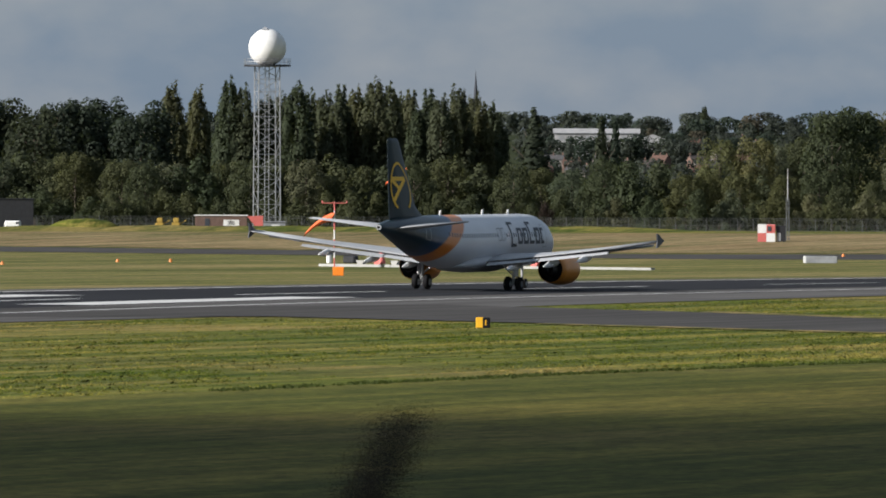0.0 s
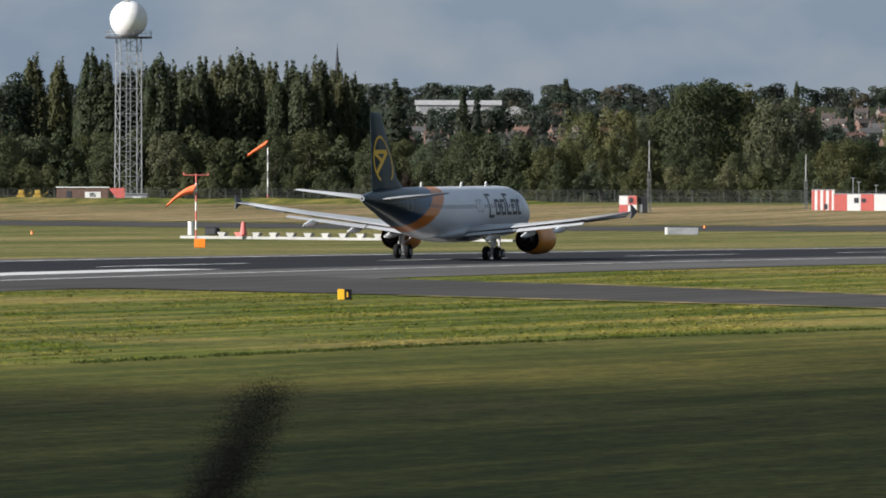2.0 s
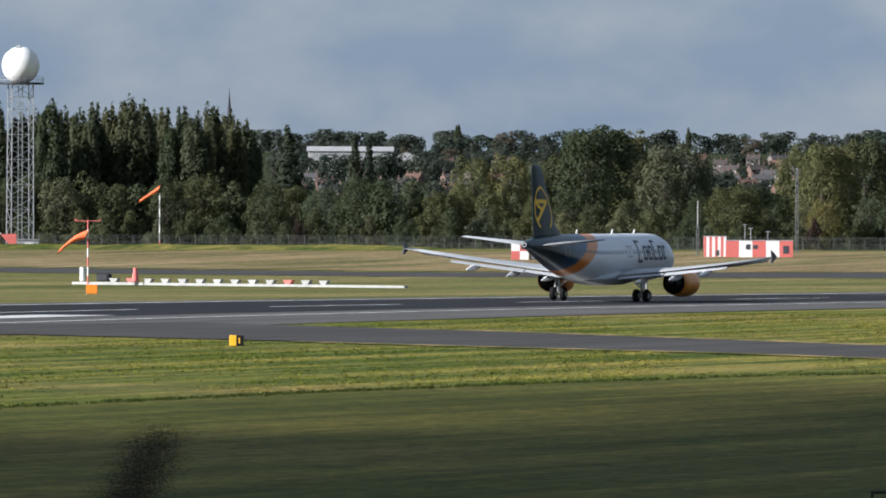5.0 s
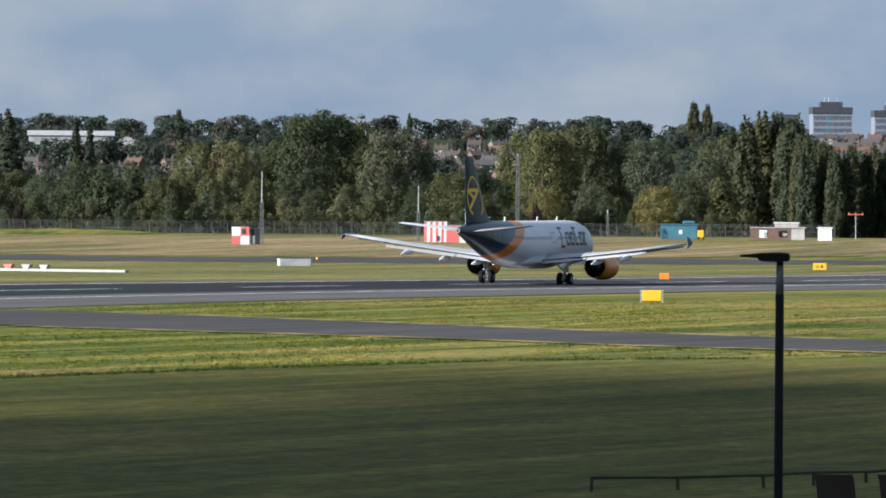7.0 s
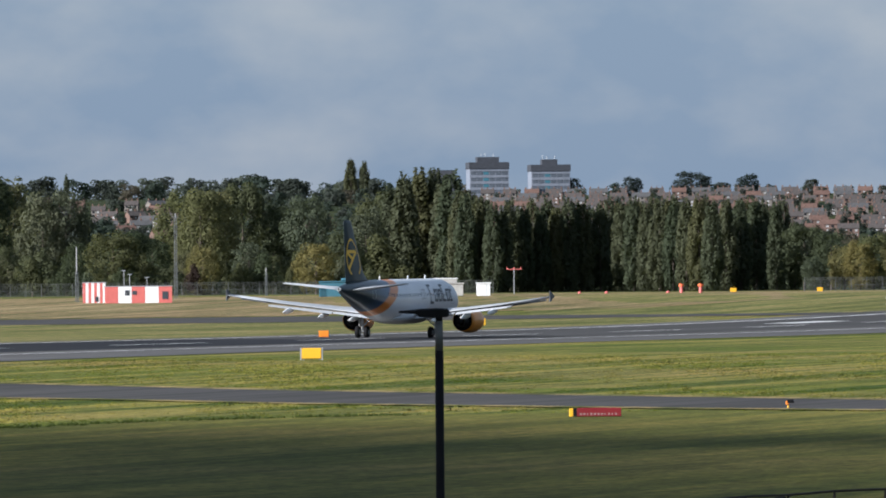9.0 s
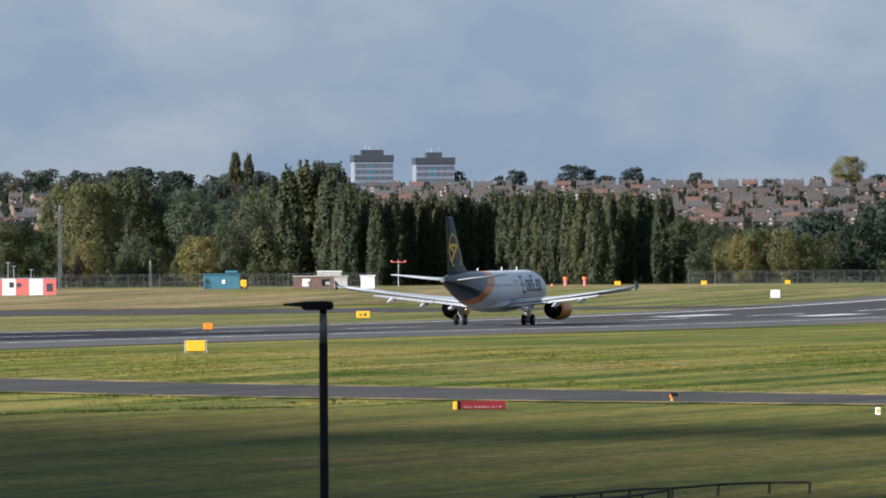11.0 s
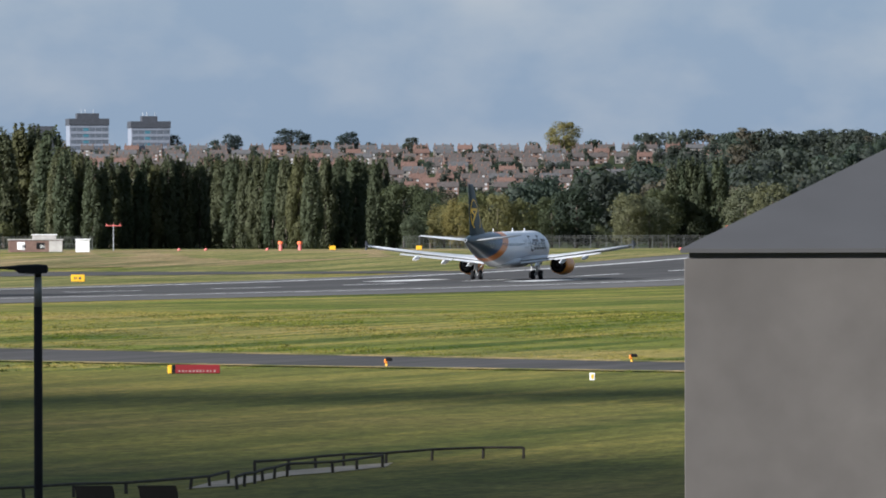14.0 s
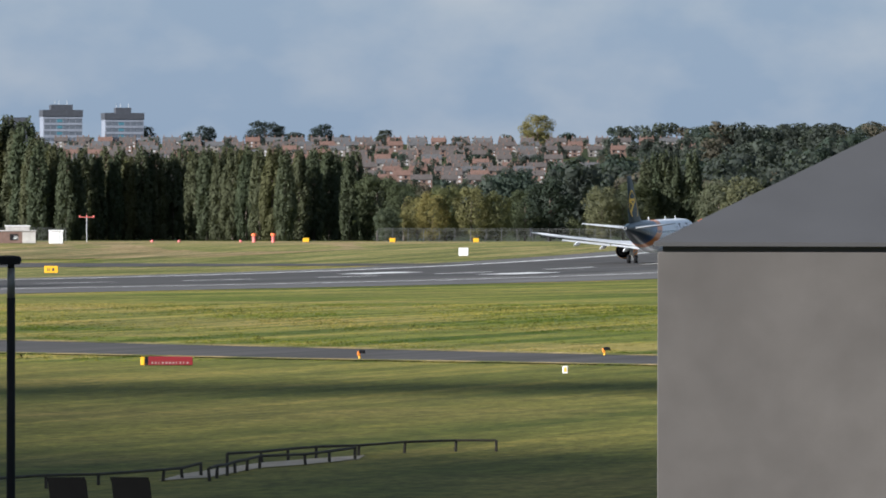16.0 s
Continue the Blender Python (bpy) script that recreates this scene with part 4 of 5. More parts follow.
for d in (3340, 3440, 3540, 3640, 3740, 3840, 3940, 4040, 4140, 4240):   # gardens between the terraces
    for k in range(28):
        b, h, wide = tree_rng.uniform(24, 86), tree_rng.uniform(3, 7), tree_rng.uniform(0.9, 1.5)
        hill_place(b, d, h, wide, 0.6)
for k in range(50):
    hill_tree(tree_rng.uniform(-60, 20), tree_rng.uniform(2400, 3600), tree_rng.uniform(10, 14), tree_rng.uniform(1.1, 1.4))
for places, mat, label in zip(HILL_TONES, (HILLLEAF, HILLMID, GREYHILL, HILLRUST), ("dark woods on the far hillside, haze-blue in colour", "green trees on the far hillside",
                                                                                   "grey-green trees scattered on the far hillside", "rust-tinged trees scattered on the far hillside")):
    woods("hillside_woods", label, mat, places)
for b, e, w in ((48.5, 9.2, 2.3), (54.5, 8.9, 1.6), (35.9, 8.6, 2.0), (42.3, 8.7, 1.6), (61.0, 8.3, 1.4)):
    plant_to("f", b, 4380, e, w, "trees on the skyline")
plant_to("y", 76.9, 4380, 9.9, 1.7, "trees on the skyline")
for b, d, e, w in ((-58.2, 2150, 9.2, 1.25), (-51.2, 2150, 8.6, 0.85), (-49.8, 2150, 8.0, 0.85)):
    plant_to("c", b, d, e, w)
for b, e, w in ((13.1, 10.7, 1.9), (14.5, 10.5, 1.8), (-40.5, 9.6, 1.8), (-16.5, 9.4, 1.3)):
    plant_to("p", b, 4300, e, w)


# ---- buildings and fixtures along the far side ----
def facing(b):
    """Turn of a thing at bearing b so that its front (-y) looks at the viewer."""
    return -math.degrees(b / 1000)


def lattice(bm, half0, half1, z0, z1, bays, r):
    corners = ((-1, -1), (1, -1), (1, 1), (-1, 1))
    at = lambda k, i: Vector((corners[i][0] * (half0 + (half1 - half0) * k / bays), corners[i][1] * (half0 + (half1 - half0) * k / bays), z0 + (z1 - z0) * k / bays))
    for i in range(4):
        tube(bm, at(0, i), at(bays, i), r * 1.7, r * 1.5, 6)
        j = (i + 1) % 4
        for k in range(bays):
            tube(bm, at(k + 1, i), at(k + 1, j), r, r, 4)
            tube(bm, at(k, i) if k % 2 else at(k, j), at(k + 1, j) if k % 2 else at(k + 1, i), r, r, 4)
    return bm


def radar_tower(b, d):
    top = 29.9
    g = polar(b, d)
    t = thing("radar_tower", g, facing(b) + 12, "white radar dome on a galvanised steel lattice tower", "radar tower")
    h = top - g.z
    part("lattice_frame", lattice(bmesh.new(), 1.95, 1.8, 0, h - 0.3, 13, 0.06), STEEL, t)
    bm = bmesh.new()
    for x in (-0.35, 0.35):
        tube(bm, (x, 0.1, 0), (x, 0.1, h), 0.07, 0.07, 6)
    for k in range(int(h / 0.6)):
        tube(bm, (-0.35, 0.1, k * 0.6), (0.35, 0.1, k * 0.6), 0.04, 0.04, 4)
    part("ladder", bm, STEEL, t)
    part("platform", tube(bmesh.new(), (0, 0, h - 0.3), (0, 0, h), 4.0, 4.0, 24), DARKSTEEL, t, "dark round platform")
    bm = bmesh.new()
    for k in range(24):
        a, c = k * math.tau / 24, (k + 1) * math.tau / 24
        p, q = Vector((3.9 * math.cos(a), 3.9 * math.sin(a), h)), Vector((3.9 * math.cos(c), 3.9 * math.sin(c), h))
        tube(bm, p, p + Vector((0, 0, 1.0)), 0.03, 0.03, 4)
        for z in (0.5, 1.0):
            tube(bm, p + Vector((0, 0, z)), q + Vector((0, 0, z)), 0.025, 0.025, 4)
    part("railing", bm, STEEL, t)
    bm = bmesh.new()
    bmesh.ops.create_icosphere(bm, subdivisions=4, radius=3.2, matrix=Matrix.Translation((0, 0, h + 2.95)))
    part("dome", bm, WHITE, t, "white radar dome", True)
    part("dome_cap", tube(bmesh.new(), (-0.6, -0.8, h + 6.0), (-0.65, -0.9, h + 6.15), 0.5, 0.45, 12), STEEL, t)


radar_tower(-86.0, 1634)


def perimeter_fence():
    f = thing("perimeter_fence", (0, 0, 0), 0, "tall grey wire mesh fence on steel posts", "fence")
    post = None
    bm = bmesh.new()
    prev = None
    for b in np.arange(-118, 118.1, 1.62):
        b = float(b)
        if 28.4 < b < 60:                      # the poplars take its place
            prev = None
            continue
        g = polar(b, 1612)
        if post is None:
            q = bmesh.new()
            box(q, (-0.05, -0.05, -0.3), (0.05, 0.05, 2.0))
            tube(q, (0, 0, 1.95), (0, -0.3, 2.25), 0.05, 0.05, 5)
            post = part("post", q, FENCEGREY, f)
            post.matrix_basis = pose(*g)
        else:
            again(post, f, pose(*g))
        if prev is not None:
            for k in range(11):
                p = prev.lerp(g, k / 11)
                box(bm, (p.x - 0.014, p.y - 0.01, p.z + 0.05), (p.x + 0.014, p.y + 0.01, p.z + 1.9))
            for z in (0.1, 1.0, 1.9, 2.1, 2.22):
                dy = -0.8 * max(0, z - 1.95)
                tube(bm, prev + Vector((0, dy, z)), g + Vector((0, dy, z)), 0.022, 0.022, 4)
        prev = g
    tagged(part("wire_mesh", bm, FENCEGREY, f), kind="stuff")


perimeter_fence()


def windsock(at, high, crossbar, sock_z, label, dx, dz, sway):
    t = thing("windsock", at, 0, label, "windsock")
    n = 7
    for k in range(n):
        part("pole_band", tube(bmesh.new(), (0, 0, high * k / n), (0, 0, high * (k + 1) / n), 0.09, 0.085, 10), (WHITE if k % 2 else RED) if crossbar or k == 0 else (OFFWHITE if k % 2 else WHITE), t)
    if crossbar:
        part("crossbar", tube(bmesh.new(), (-1.45, 0, high - 0.15), (1.45, 0, high - 0.15), 0.05, 0.05, 8), RED, t)
        for x in (-1.4, 1.4):
            part("lamp", tube(bmesh.new(), (x, 0, high - 0.15), (x, 0, high + 0.12), 0.09, 0.07, 8), RED, t)
    part("hoop", tube(bmesh.new(), (0, 0, sock_z), (-0.25, 0, sock_z), 0.06, 0.06, 8), STEEL, t)
    rings = []
    for k in range(9):
        u = k / 8
        x, z = -0.2 + dx * u, sock_z + dz * (u ** 1.7 if crossbar else u)
        r = 0.6 - 0.24 * u + 0.02 * math.sin(k * 2.2)
        rings.append([Vector((x + r * 0.45 * math.cos(a), r * math.sin(a) * 0.9, z + r * 0.9 * math.cos(a))) for a in (j * math.tau / 16 for j in range(16))])
    sock = part("sock", loft(bmesh.new(), rings, False), FABRIC, t, "orange fabric sock in the wind", True)
    return sock


SOCKS = [windsock(polar(-78.95, 1098), 7.5, True, 5.75, "orange windsock on a red and white pole with crossbar", -3.2, -2.0, 3),
         windsock(polar(-71.5, 1585), 9.3, False, 9.9, "orange windsock on a slim pale pole", -3.2, -2.1, 4),
         windsock(polar(93.9, 1580), 3.2, False, 3.4, "orange windsock on a short pole beside the hedge", -2.6, -1.3, 4)]


def sign_box(name, at, w, h, mat, label, turn=0.0, deep=0.25, foot=0.12):
    t = thing(name, at, turn, label, "sign")
    part("panel", boxed((-w / 2, -deep / 2, foot), (w / 2, deep / 2, foot + h), 0.03), mat, t)
    for x in (-w * 0.4, w * 0.4):
        part("foot", tube(bmesh.new(), (x, 0, -0.1), (x, 0, foot + 0.02), 0.04, 0.04, 6), STEEL, t)
    return t


# runway and taxiway signs
t = sign_box("distance_sign", polar(8.86, 722), 1.45, 0.8, SIGNYELLOW, "yellow runway sign with grey end posts", facing(8.86))
for x in (-0.8, 0.8):
    part("end_post", boxed((x - 0.06, -0.1, -0.05), (x + 0.06, 0.1, 0.95), 0.02), STEEL, t)
sign_box("marker_board", polar(10.14, 996), 1.0, 0.65, ORANGE, "small orange marker board beside the runway", 0)
t = sign_box("taxiway_sign", polar(26.3, 1179), 1.65, 0.85, SIGNYELLOW, "yellow taxiway sign with dark bars", 0)
for x, w in ((-0.4, 0.12), (-0.2, 0.1), (0.25, 0.3)):
    part("bar", boxed((x - w / 2, -0.134, 0.38), (x + w / 2, -0.128, 0.7)), LETTER, t)
t = sign_box("marker_sign", polar(-63.8, 560), 0.42, 0.62, SIGNYELLOW, "yellow and black marker box in the grass", 0, 0.4, 0.03)
part("black_side", boxed((0.212, -0.22, 0.03), (0.6, 0.2, 0.64), 0.02), BLACK, t, "black end")
part("marking_bar", boxed((0.33, -0.23, 0.18), (0.4, -0.222, 0.5)), SIGNYELLOW, t)
sign_box("marker_board", polar(-78.53, 920), 1.05, 0.85, ORANGE, "orange marker board in the grass", 0)
t = sign_box("white_board", polar(69.2, 1375), 1.35, 1.15, WHITE, "plain white board beside the runway", 0)

FADEDBAR = painted("faded_bar", (0.3, 0.19, 0.18), 0.6, 0, 1.0, 0.2)
SIGNRED = painted("sign_red", (0.19, 0.012, 0.016), 0.5, 0, 1.0, 0.15)
# red holding sign with pale bars
t = thing("holding_sign", polar(38.35, 464), facing(38), "low red sign with pale bars and a yellow end", "sign")
part("panel", boxed((-0.9, -0.12, 0.05), (1.25, 0.12, 0.47), 0.02), SIGNRED, t)
part("yellow_end", boxed((-1.27, -0.125, 0.05), (-1.07, 0.125, 0.45), 0.02), SIGNYELLOW, t, "yellow end panel")
part("black_gap", boxed((-1.068, -0.122, 0.05), (-0.902, 0.122, 0.46), 0.01), BLACK, t, "black panel")
for k, w in enumerate((0.09, 0.09, 0.05, 0.1, 0.1, 0.1, 0.09, 0.05, 0.09, 0.05, 0.09)):
    part("bar", boxed((-0.75 + k * 0.17, -0.13, 0.12), (-0.75 + k * 0.17 + w, -0.123, 0.22)), FADEDBAR, t)


def taxi_light(b, d):
    t = thing("taxiway_light", polar(b, d), 0, "yellow and black elevated light at the taxiway edge", "light")
    part("stem", tube(bmesh.new(), (0, 0, -0.05), (0, 0, 0.22), 0.07, 0.05, 10), SIGNYELLOW, t, "yellow stem")
    part("head", boxed((-0.12, -0.1, 0.2), (0.02, 0.1, 0.4), 0.02), ORANGE, t, "orange housing")
    part("hood", boxed((-0.06, -0.14, 0.3), (0.26, 0.12, 0.48), 0.03), BLACK, t, "black hood")
    part("lens", tube(bmesh.new(), (0.26, 0, 0.35), (0.29, 0, 0.35), 0.08, 0.07, 10), GLASS_DARK, t)


taxi_light(58.4, 486)
taxi_light(83.9, 498)
t = thing("edge_marker", polar(79.8, 444), 0, "short white edge marker post in the grass", "marker post")
part("post", boxed((-0.12, -0.05, -0.05), (0.12, 0.05, 0.36), 0.02), WHITE, t)
part("band", boxed((-0.06, -0.056, 0.1), (0.06, -0.051, 0.3)), SIGNYELLOW, t)
for b, d in ((47.4, 1555), (49.4, 1555)):
    t = thing("red_light_post", polar(b, d), 0, "stubby red-orange light post beside the far hedge", "light", "red light posts")
    part("post", tube(bmesh.new(), (0, 0, 0), (0, 0, 1.1), 0.32, 0.25, 12), RED, t)
    part("cap", tube(bmesh.new(), (0, 0, 1.1), (0, 0, 1.5), 0.45, 0.4, 12), FABRIC, t)
for b in (36.8, 39.6, 46.0, 89.0):
    t = thing("red_dome_light", polar(b, 1560), 0, "low red dome light in the grass", "light", "red dome lights")
    bm = bmesh.new()
    bmesh.ops.create_icosphere(bm, subdivisions=2, radius=0.3, matrix=Matrix.Translation((0, 0, 0.12)))
    part("dome", bm, RED, t, "", True)
for b, d, w in ((52.8, 1555, 1.0), (61.8, 1555, 0.9), (70.5, 1555, 0.9)):
    sign_box("marker_board", polar(b, d), w, 0.65, SIGNYELLOW, "yellow marker board by the far hedge", 0)
for b, d in ((-101.5, 1180), (-96.0, 1180), (-26.0, 1290), (-113.5, 1120)):
    t = thing("taxiway_edge_light", polar(b, d), 0, "small amber light in the far grass", "light", "small amber lights")
    part("body", tube(bmesh.new(), (0, 0, 0), (0, 0, 0.4), 0.22, 0.14, 8), ORANGE, t)


# low white approach-light bar
BEAMGREY = painted("dull_white", (0.36, 0.36, 0.34), 0.8, 0, 0.7, 0.25)


def light_bar():
    a, c = polar(-80.4, 1111), polar(-45.8, 1066)
    way = c - a
    t = thing("light_bar", a, math.degrees(math.atan2(way.y, way.x)), "long low white beam carrying a row of white lamps", "approach lights")
    l = way.to_2d().length
    part("beam", boxed((0, -0.3, 0.0), (l, 0.3, 0.34), 0.03), BEAMGREY, t)
    part("ballast", boxed((4.5, -0.4, 0.43), (6.6, 0.4, 1.3), 0.15), DARKSTEEL, t, "dark equipment box")
    for k in range(13):
        x = 7.5 + k * 3.1
        bm = loft(bmesh.new(), [[Vector((x + sx * w, sy * 0.25, z)) for sx, sy in ((-1, -1), (1, -1), (1, 1), (-1, 1))] for z, w in ((0.345, 0.4), (0.8, 0.75))])
        part("lamp", bm, RED if k in (1, 10) else BEAMGREY, t)
    part("cone", tube(bmesh.new(), (11.2, 0, 0.43), (11.2, 0, 2.0), 0.45, 0.2, 10), RED, t, "red cone")
    part("drum", tube(bmesh.new(), (1.6, 0, 0.43), (1.6, 0, 2.0), 0.32, 0.32, 12), WHITE, t)


light_bar()


def checker_hut(b, d):
    t = thing("equipment_hut", polar(b, d), facing(b), "red and white chequered equipment hut with a grey cabinet", "hut")
    part("body", boxed((-1.3, 0, 0), (1.3, 2.6, 2.68), 0.03), WHITE, t)
    for x0, z0, m in ((-1.31, 1.35, WHITE), (0.01, 1.35, RED), (-1.31, 0.02, RED), (0.01, 0.02, WHITE)):
        part("panel", boxed((x0, -0.04, z0), (x0 + 1.3, -0.004, z0 + 1.32), 0.01), m, t)
    part("vent", boxed((0.15, -0.12, 1.65), (0.7, -0.045, 2.4), 0.02), LETTER, t)
    part("cabinet", boxed((1.5, 0.3, 0.0), (2.9, 1.7, 2.5), 0.04), DARKSTEEL, t, "grey equipment cabinet")
    part("cabinet_door", boxed((1.62, 0.25, 0.15), (2.15, 0.296, 1.4), 0.01), STEEL, t)


checker_hut(-34.0, 1445)


def striped_hut(b, d, wide, high, stripes, label, extras):
    t = thing("equipment_hut", polar(b, d), facing(b), label, "hut")
    part("body", boxed((-wide / 2, 0, 0), (wide / 2, 2.6, high), 0.03), WHITE, t)
    w = wide / stripes
    for k in range(stripes):
        part("panel", boxed((-wide / 2 + k * w + 0.01, -0.05, 0.02), (-wide / 2 + (k + 1) * w - 0.01, -0.004, high - 0.02), 0.01), WHITE if k % 2 else RED, t)
    part("roof", boxed((-wide / 2 - 0.1, -0.1, high + 0.002), (wide / 2 + 0.1, 2.7, high + 0.12), 0.02), STEEL, t)
    for x, z, ww, hh in extras:
        part("opening", boxed((x - ww / 2, -0.09, z), (x + ww / 2, -0.053, z + hh), 0.01), LETTER, t)
    return t


striped_hut(-9.1, 1468, 10.3, 2.55, 5, "long red and white panelled equipment hut", ((-1.7, 1.2, 0.7, 0.8), (-0.6, 1.3, 0.7, 0.6), (4.1, 0.6, 0.9, 1.2)))
striped_hut(-13.7, 1474, 3.5, 3.1, 8, "small hut in narrow red and white stripes", ((0.4, 0.2, 0.5, 0.8),))


MASTGREY = painted("weathered_steel", (0.16, 0.17, 0.17), 0.7, 0.2, 1.0, 0.3)


def mast(b, d, top, half, white_from, label):
    g = polar(b, d)
    h = top - g.z
    t = thing("radio_mast", g, 20, label, "mast")
    part("lattice_frame", lattice(bmesh.new(), half, half * 0.8, 0, h * white_from, max(6, int(h)), 0.02), MASTGREY, t)
    part("antenna", tube(bmesh.new(), (0, 0, h * white_from - 0.3), (0, 0, h), 0.1, 0.08, 8), OFFWHITE, t, "white rod antenna")


mast(-31.8, 1452, 12.0, 0.22, 0.6, "slim steel mast with a white rod antenna")
mast(-15.5, 1486, 10.0, 0.2, 0.55, "slim steel mast with a white rod antenna")
mast(-5.2, 1520, 15.3, 0.2, 0.97, "tall thin grey lattice mast")
mast(4.2, 1580, 6.5, 0.14, 0.85, "short grey pole mast by the fence")
for b, h in ((-10.6, 5.0), (-10.0, 4.4), (-8.2, 3.9)):
    t = thing("aerial_pole", polar(b, 1475), 0, "thin steel aerial pole behind the hut", "aerial", "aerials at the hut")
    part("pole", tube(bmesh.new(), (0, 0, 0), (0, 0, h), 0.06, 0.05, 6), STEEL, t)
    part("arm", boxed((-0.35, -0.04, h - 0.1), (0.35, 0.04, h), 0.01), STEEL, t)
t = thing("barrier_box", polar(-28.4, 1202), 0, "long low grey box barrier with a white end", "barrier")
part("body", boxed((-1.75, -0.5, 0), (2.1, 0.5, 0.9), 0.04), STEEL, t)
part("white_end", boxed((-2.08, -0.5, 0), (-1.755, 0.5, 0.92), 0.03), WHITE, t, "white end")


def shed(name, b, d, wide, high, mat, label, roof=STEEL, windows=()):
    t = thing(name, polar(b, d), facing(b), label, "shed")
    part("wall", boxed((-wide / 2, 0, 0), (wide / 2, 3.2, high), 0.04), mat, t)
    part("roof", boxed((-wide / 2 - 0.15, -0.15, high + 0.003), (wide / 2 + 0.15, 3.35, high + 0.18), 0.03), roof, t)
    for x, z, w, h, m in windows:
        part("opening", boxed((x - w / 2, -0.05, z), (x + w / 2, -0.004, z + h), 0.01), m, t)
    return t


t = shed("teal_container", 11.6, 1532, 5.8, 2.3, TEAL, "teal painted container shed by the fence", TEAL, ((0.3, 0.9, 0.5, 0.6, WHITE),))
part("tank", boxed((0.6, 0.4, 2.49), (2.6, 2.4, 2.95), 0.15), TEAL, t)
t = thing("yellow_machine", polar(13.9, 1530), 0, "small yellow machine beside the container", "machine")
part("body", boxed((-0.5, -0.4, 0.2), (0.5, 0.4, 1.5), 0.1), SIGNYELLOW, t)
for x in (-0.4, 0.4):
    part("wheel", tube(bmesh.new(), (x - 0.1, -0.45, 0.25), (x + 0.1, -0.45, 0.25), 0.25, 0.25, 12), BLACK, t)
t = shed("brick_hut", 21.9, 1525, 8.6, 1.9, BRICK, "low red brick hut with pale upper storey", CONCRETE,
         ((-2.3, 0.4, 1.2, 1.2, WHITE), (-1.9, 0.5, 0.5, 0.7, BLACK), (0.8, 0.5, 1.3, 1.0, BLACK), (1.1, 0.6, 0.7, 0.6, WHITE), (3.2, 0.05, 2.1, 1.75, CONCRETE)))
part("upper_box", boxed((-0.5, 0.6, 2.09), (3.3, 2.8, 2.7), 0.04), CONCRETE, t)
part("upper_roof", boxed((-0.65, 0.5, 2.703), (3.45, 2.9, 2.85), 0.03), WHITE, t)
t = shed("white_cabin", 26.8, 1520, 2.2, 1.95, WHITE, "small white cabin beside the poplars", WHITE, ((0.5, 0.1, 0.04, 1.7, STEEL),))
t = thing("t_bar_pole", polar(30.0, 1552), 0, "pale pole with a red crossbar of lights", "light")
part("pole", tube(bmesh.new(), (0, 0, 0), (0, 0, 4.1), 0.08, 0.06, 8), STEEL, t)
part("crossbar", boxed((-1.25, -0.08, 4.02), (1.25, 0.08, 4.17), 0.03), RED, t, "red crossbar")
for x in (-1.1, 0, 1.1):
    part("lamp", tube(bmesh.new(), (x, 0, 4.17), (x, 0, 4.42), 0.1, 0.08, 8), RED, t)
shed("brick_cabin", -90.75, 1600, 8.6, 2.35, BRICK, "low brick cabin with a white flat roof and window", WHITE, ((1.7, 0.7, 2.6, 1.0, WHITE), (1.7, 0.85, 1.1, 0.7, GLASS_DARK), (-2.3, 0.1, 0.8, 1.8, LETTER)))
t = thing("red_ramp", polar(-87.2, 1596), facing(-87.2), "faded red wedge-shaped cover beside the brick cabin", "cover")
part("cover", loft(bmesh.new(), [[Vector((x, y, z)) for x, z in ((-1.35, 2.3), (1.3, 2.4), (1.3, 0), (0.6, 0))] for y in (0, 1.8)]), RED, t)
shed("grey_cabin", -85.2, 1600, 3.6, 1.3, STEEL, "low grey cabin at the tower foot", STEEL, ((0.2, 0.4, 1.4, 0.5, WHITE),))
for b in (-97.0, -95.3):
    t = thing("yellow_digger", polar(b, 1598), 0, "yellow construction machine parked by the fence", "machine")
    part("body", boxed((-0.9, -0.7, 0.4), (0.5, 0.7, 1.2), 0.1), DULLYELLOW, t)
    part("cab", boxed((-0.6, -0.6, 1.2), (0.3, 0.6, 2.0), 0.1), DULLYELLOW, t)
    part("arm", tube(bmesh.new(), (0.4, 0, 1.0), (1.5, 0, 1.6), 0.12, 0.08, 6), DULLYELLOW, t)
    for x in (-0.6, 0.5):
        part("wheel", tube(bmesh.new(), (x, -0.8, 0.4), (x, 0.8, 0.4), 0.4, 0.4, 12), BLACK, t)
shed("dark_shed", -112.6, 1600, 7.5, 5.0, DARKSTEEL, "large dark steel shed at the field edge", DARKSTEEL)
t = thing("white_van", polar(-112.4, 1592), 0, "white parked van in front of the dark shed", "van")
part("body", boxed((-1.3, -0.9, 0.35), (1.3, 0.9, 1.5), 0.2), WHITE, t)
part("windscreen", boxed((0.6, -0.94, 0.95), (1.15, -0.905, 1.35), 0.02), GLASS_DARK, t)
for x in (-0.8, 0.8):
    part("wheel", tube(bmesh.new(), (x, -0.95, 0.33), (x, -0.7, 0.33), 0.33, 0.33, 12), BLACK, t)
# long low grass bank before the fence
BANK_SECTION = ((-16, -0.05), (-9, 0.55), (-3, 0.9), (3, 0.85), (9, 0.4), (14, -0.05))
bm = bmesh.new()
rings = []
for b in np.arange(-116, -39, 1.5):
    b = float(b)
    swell = min(1, (b + 116) / 4, (-39 - b) / 9) * (0.85 + 0.25 * noise.noise(Vector((b * 0.16, 0, 0))))
    rings.append([bm.verts.new(polar(b, 1588 + off, up * max(swell, 0) if up > 0 else up)) for off, up in BANK_SECTION])
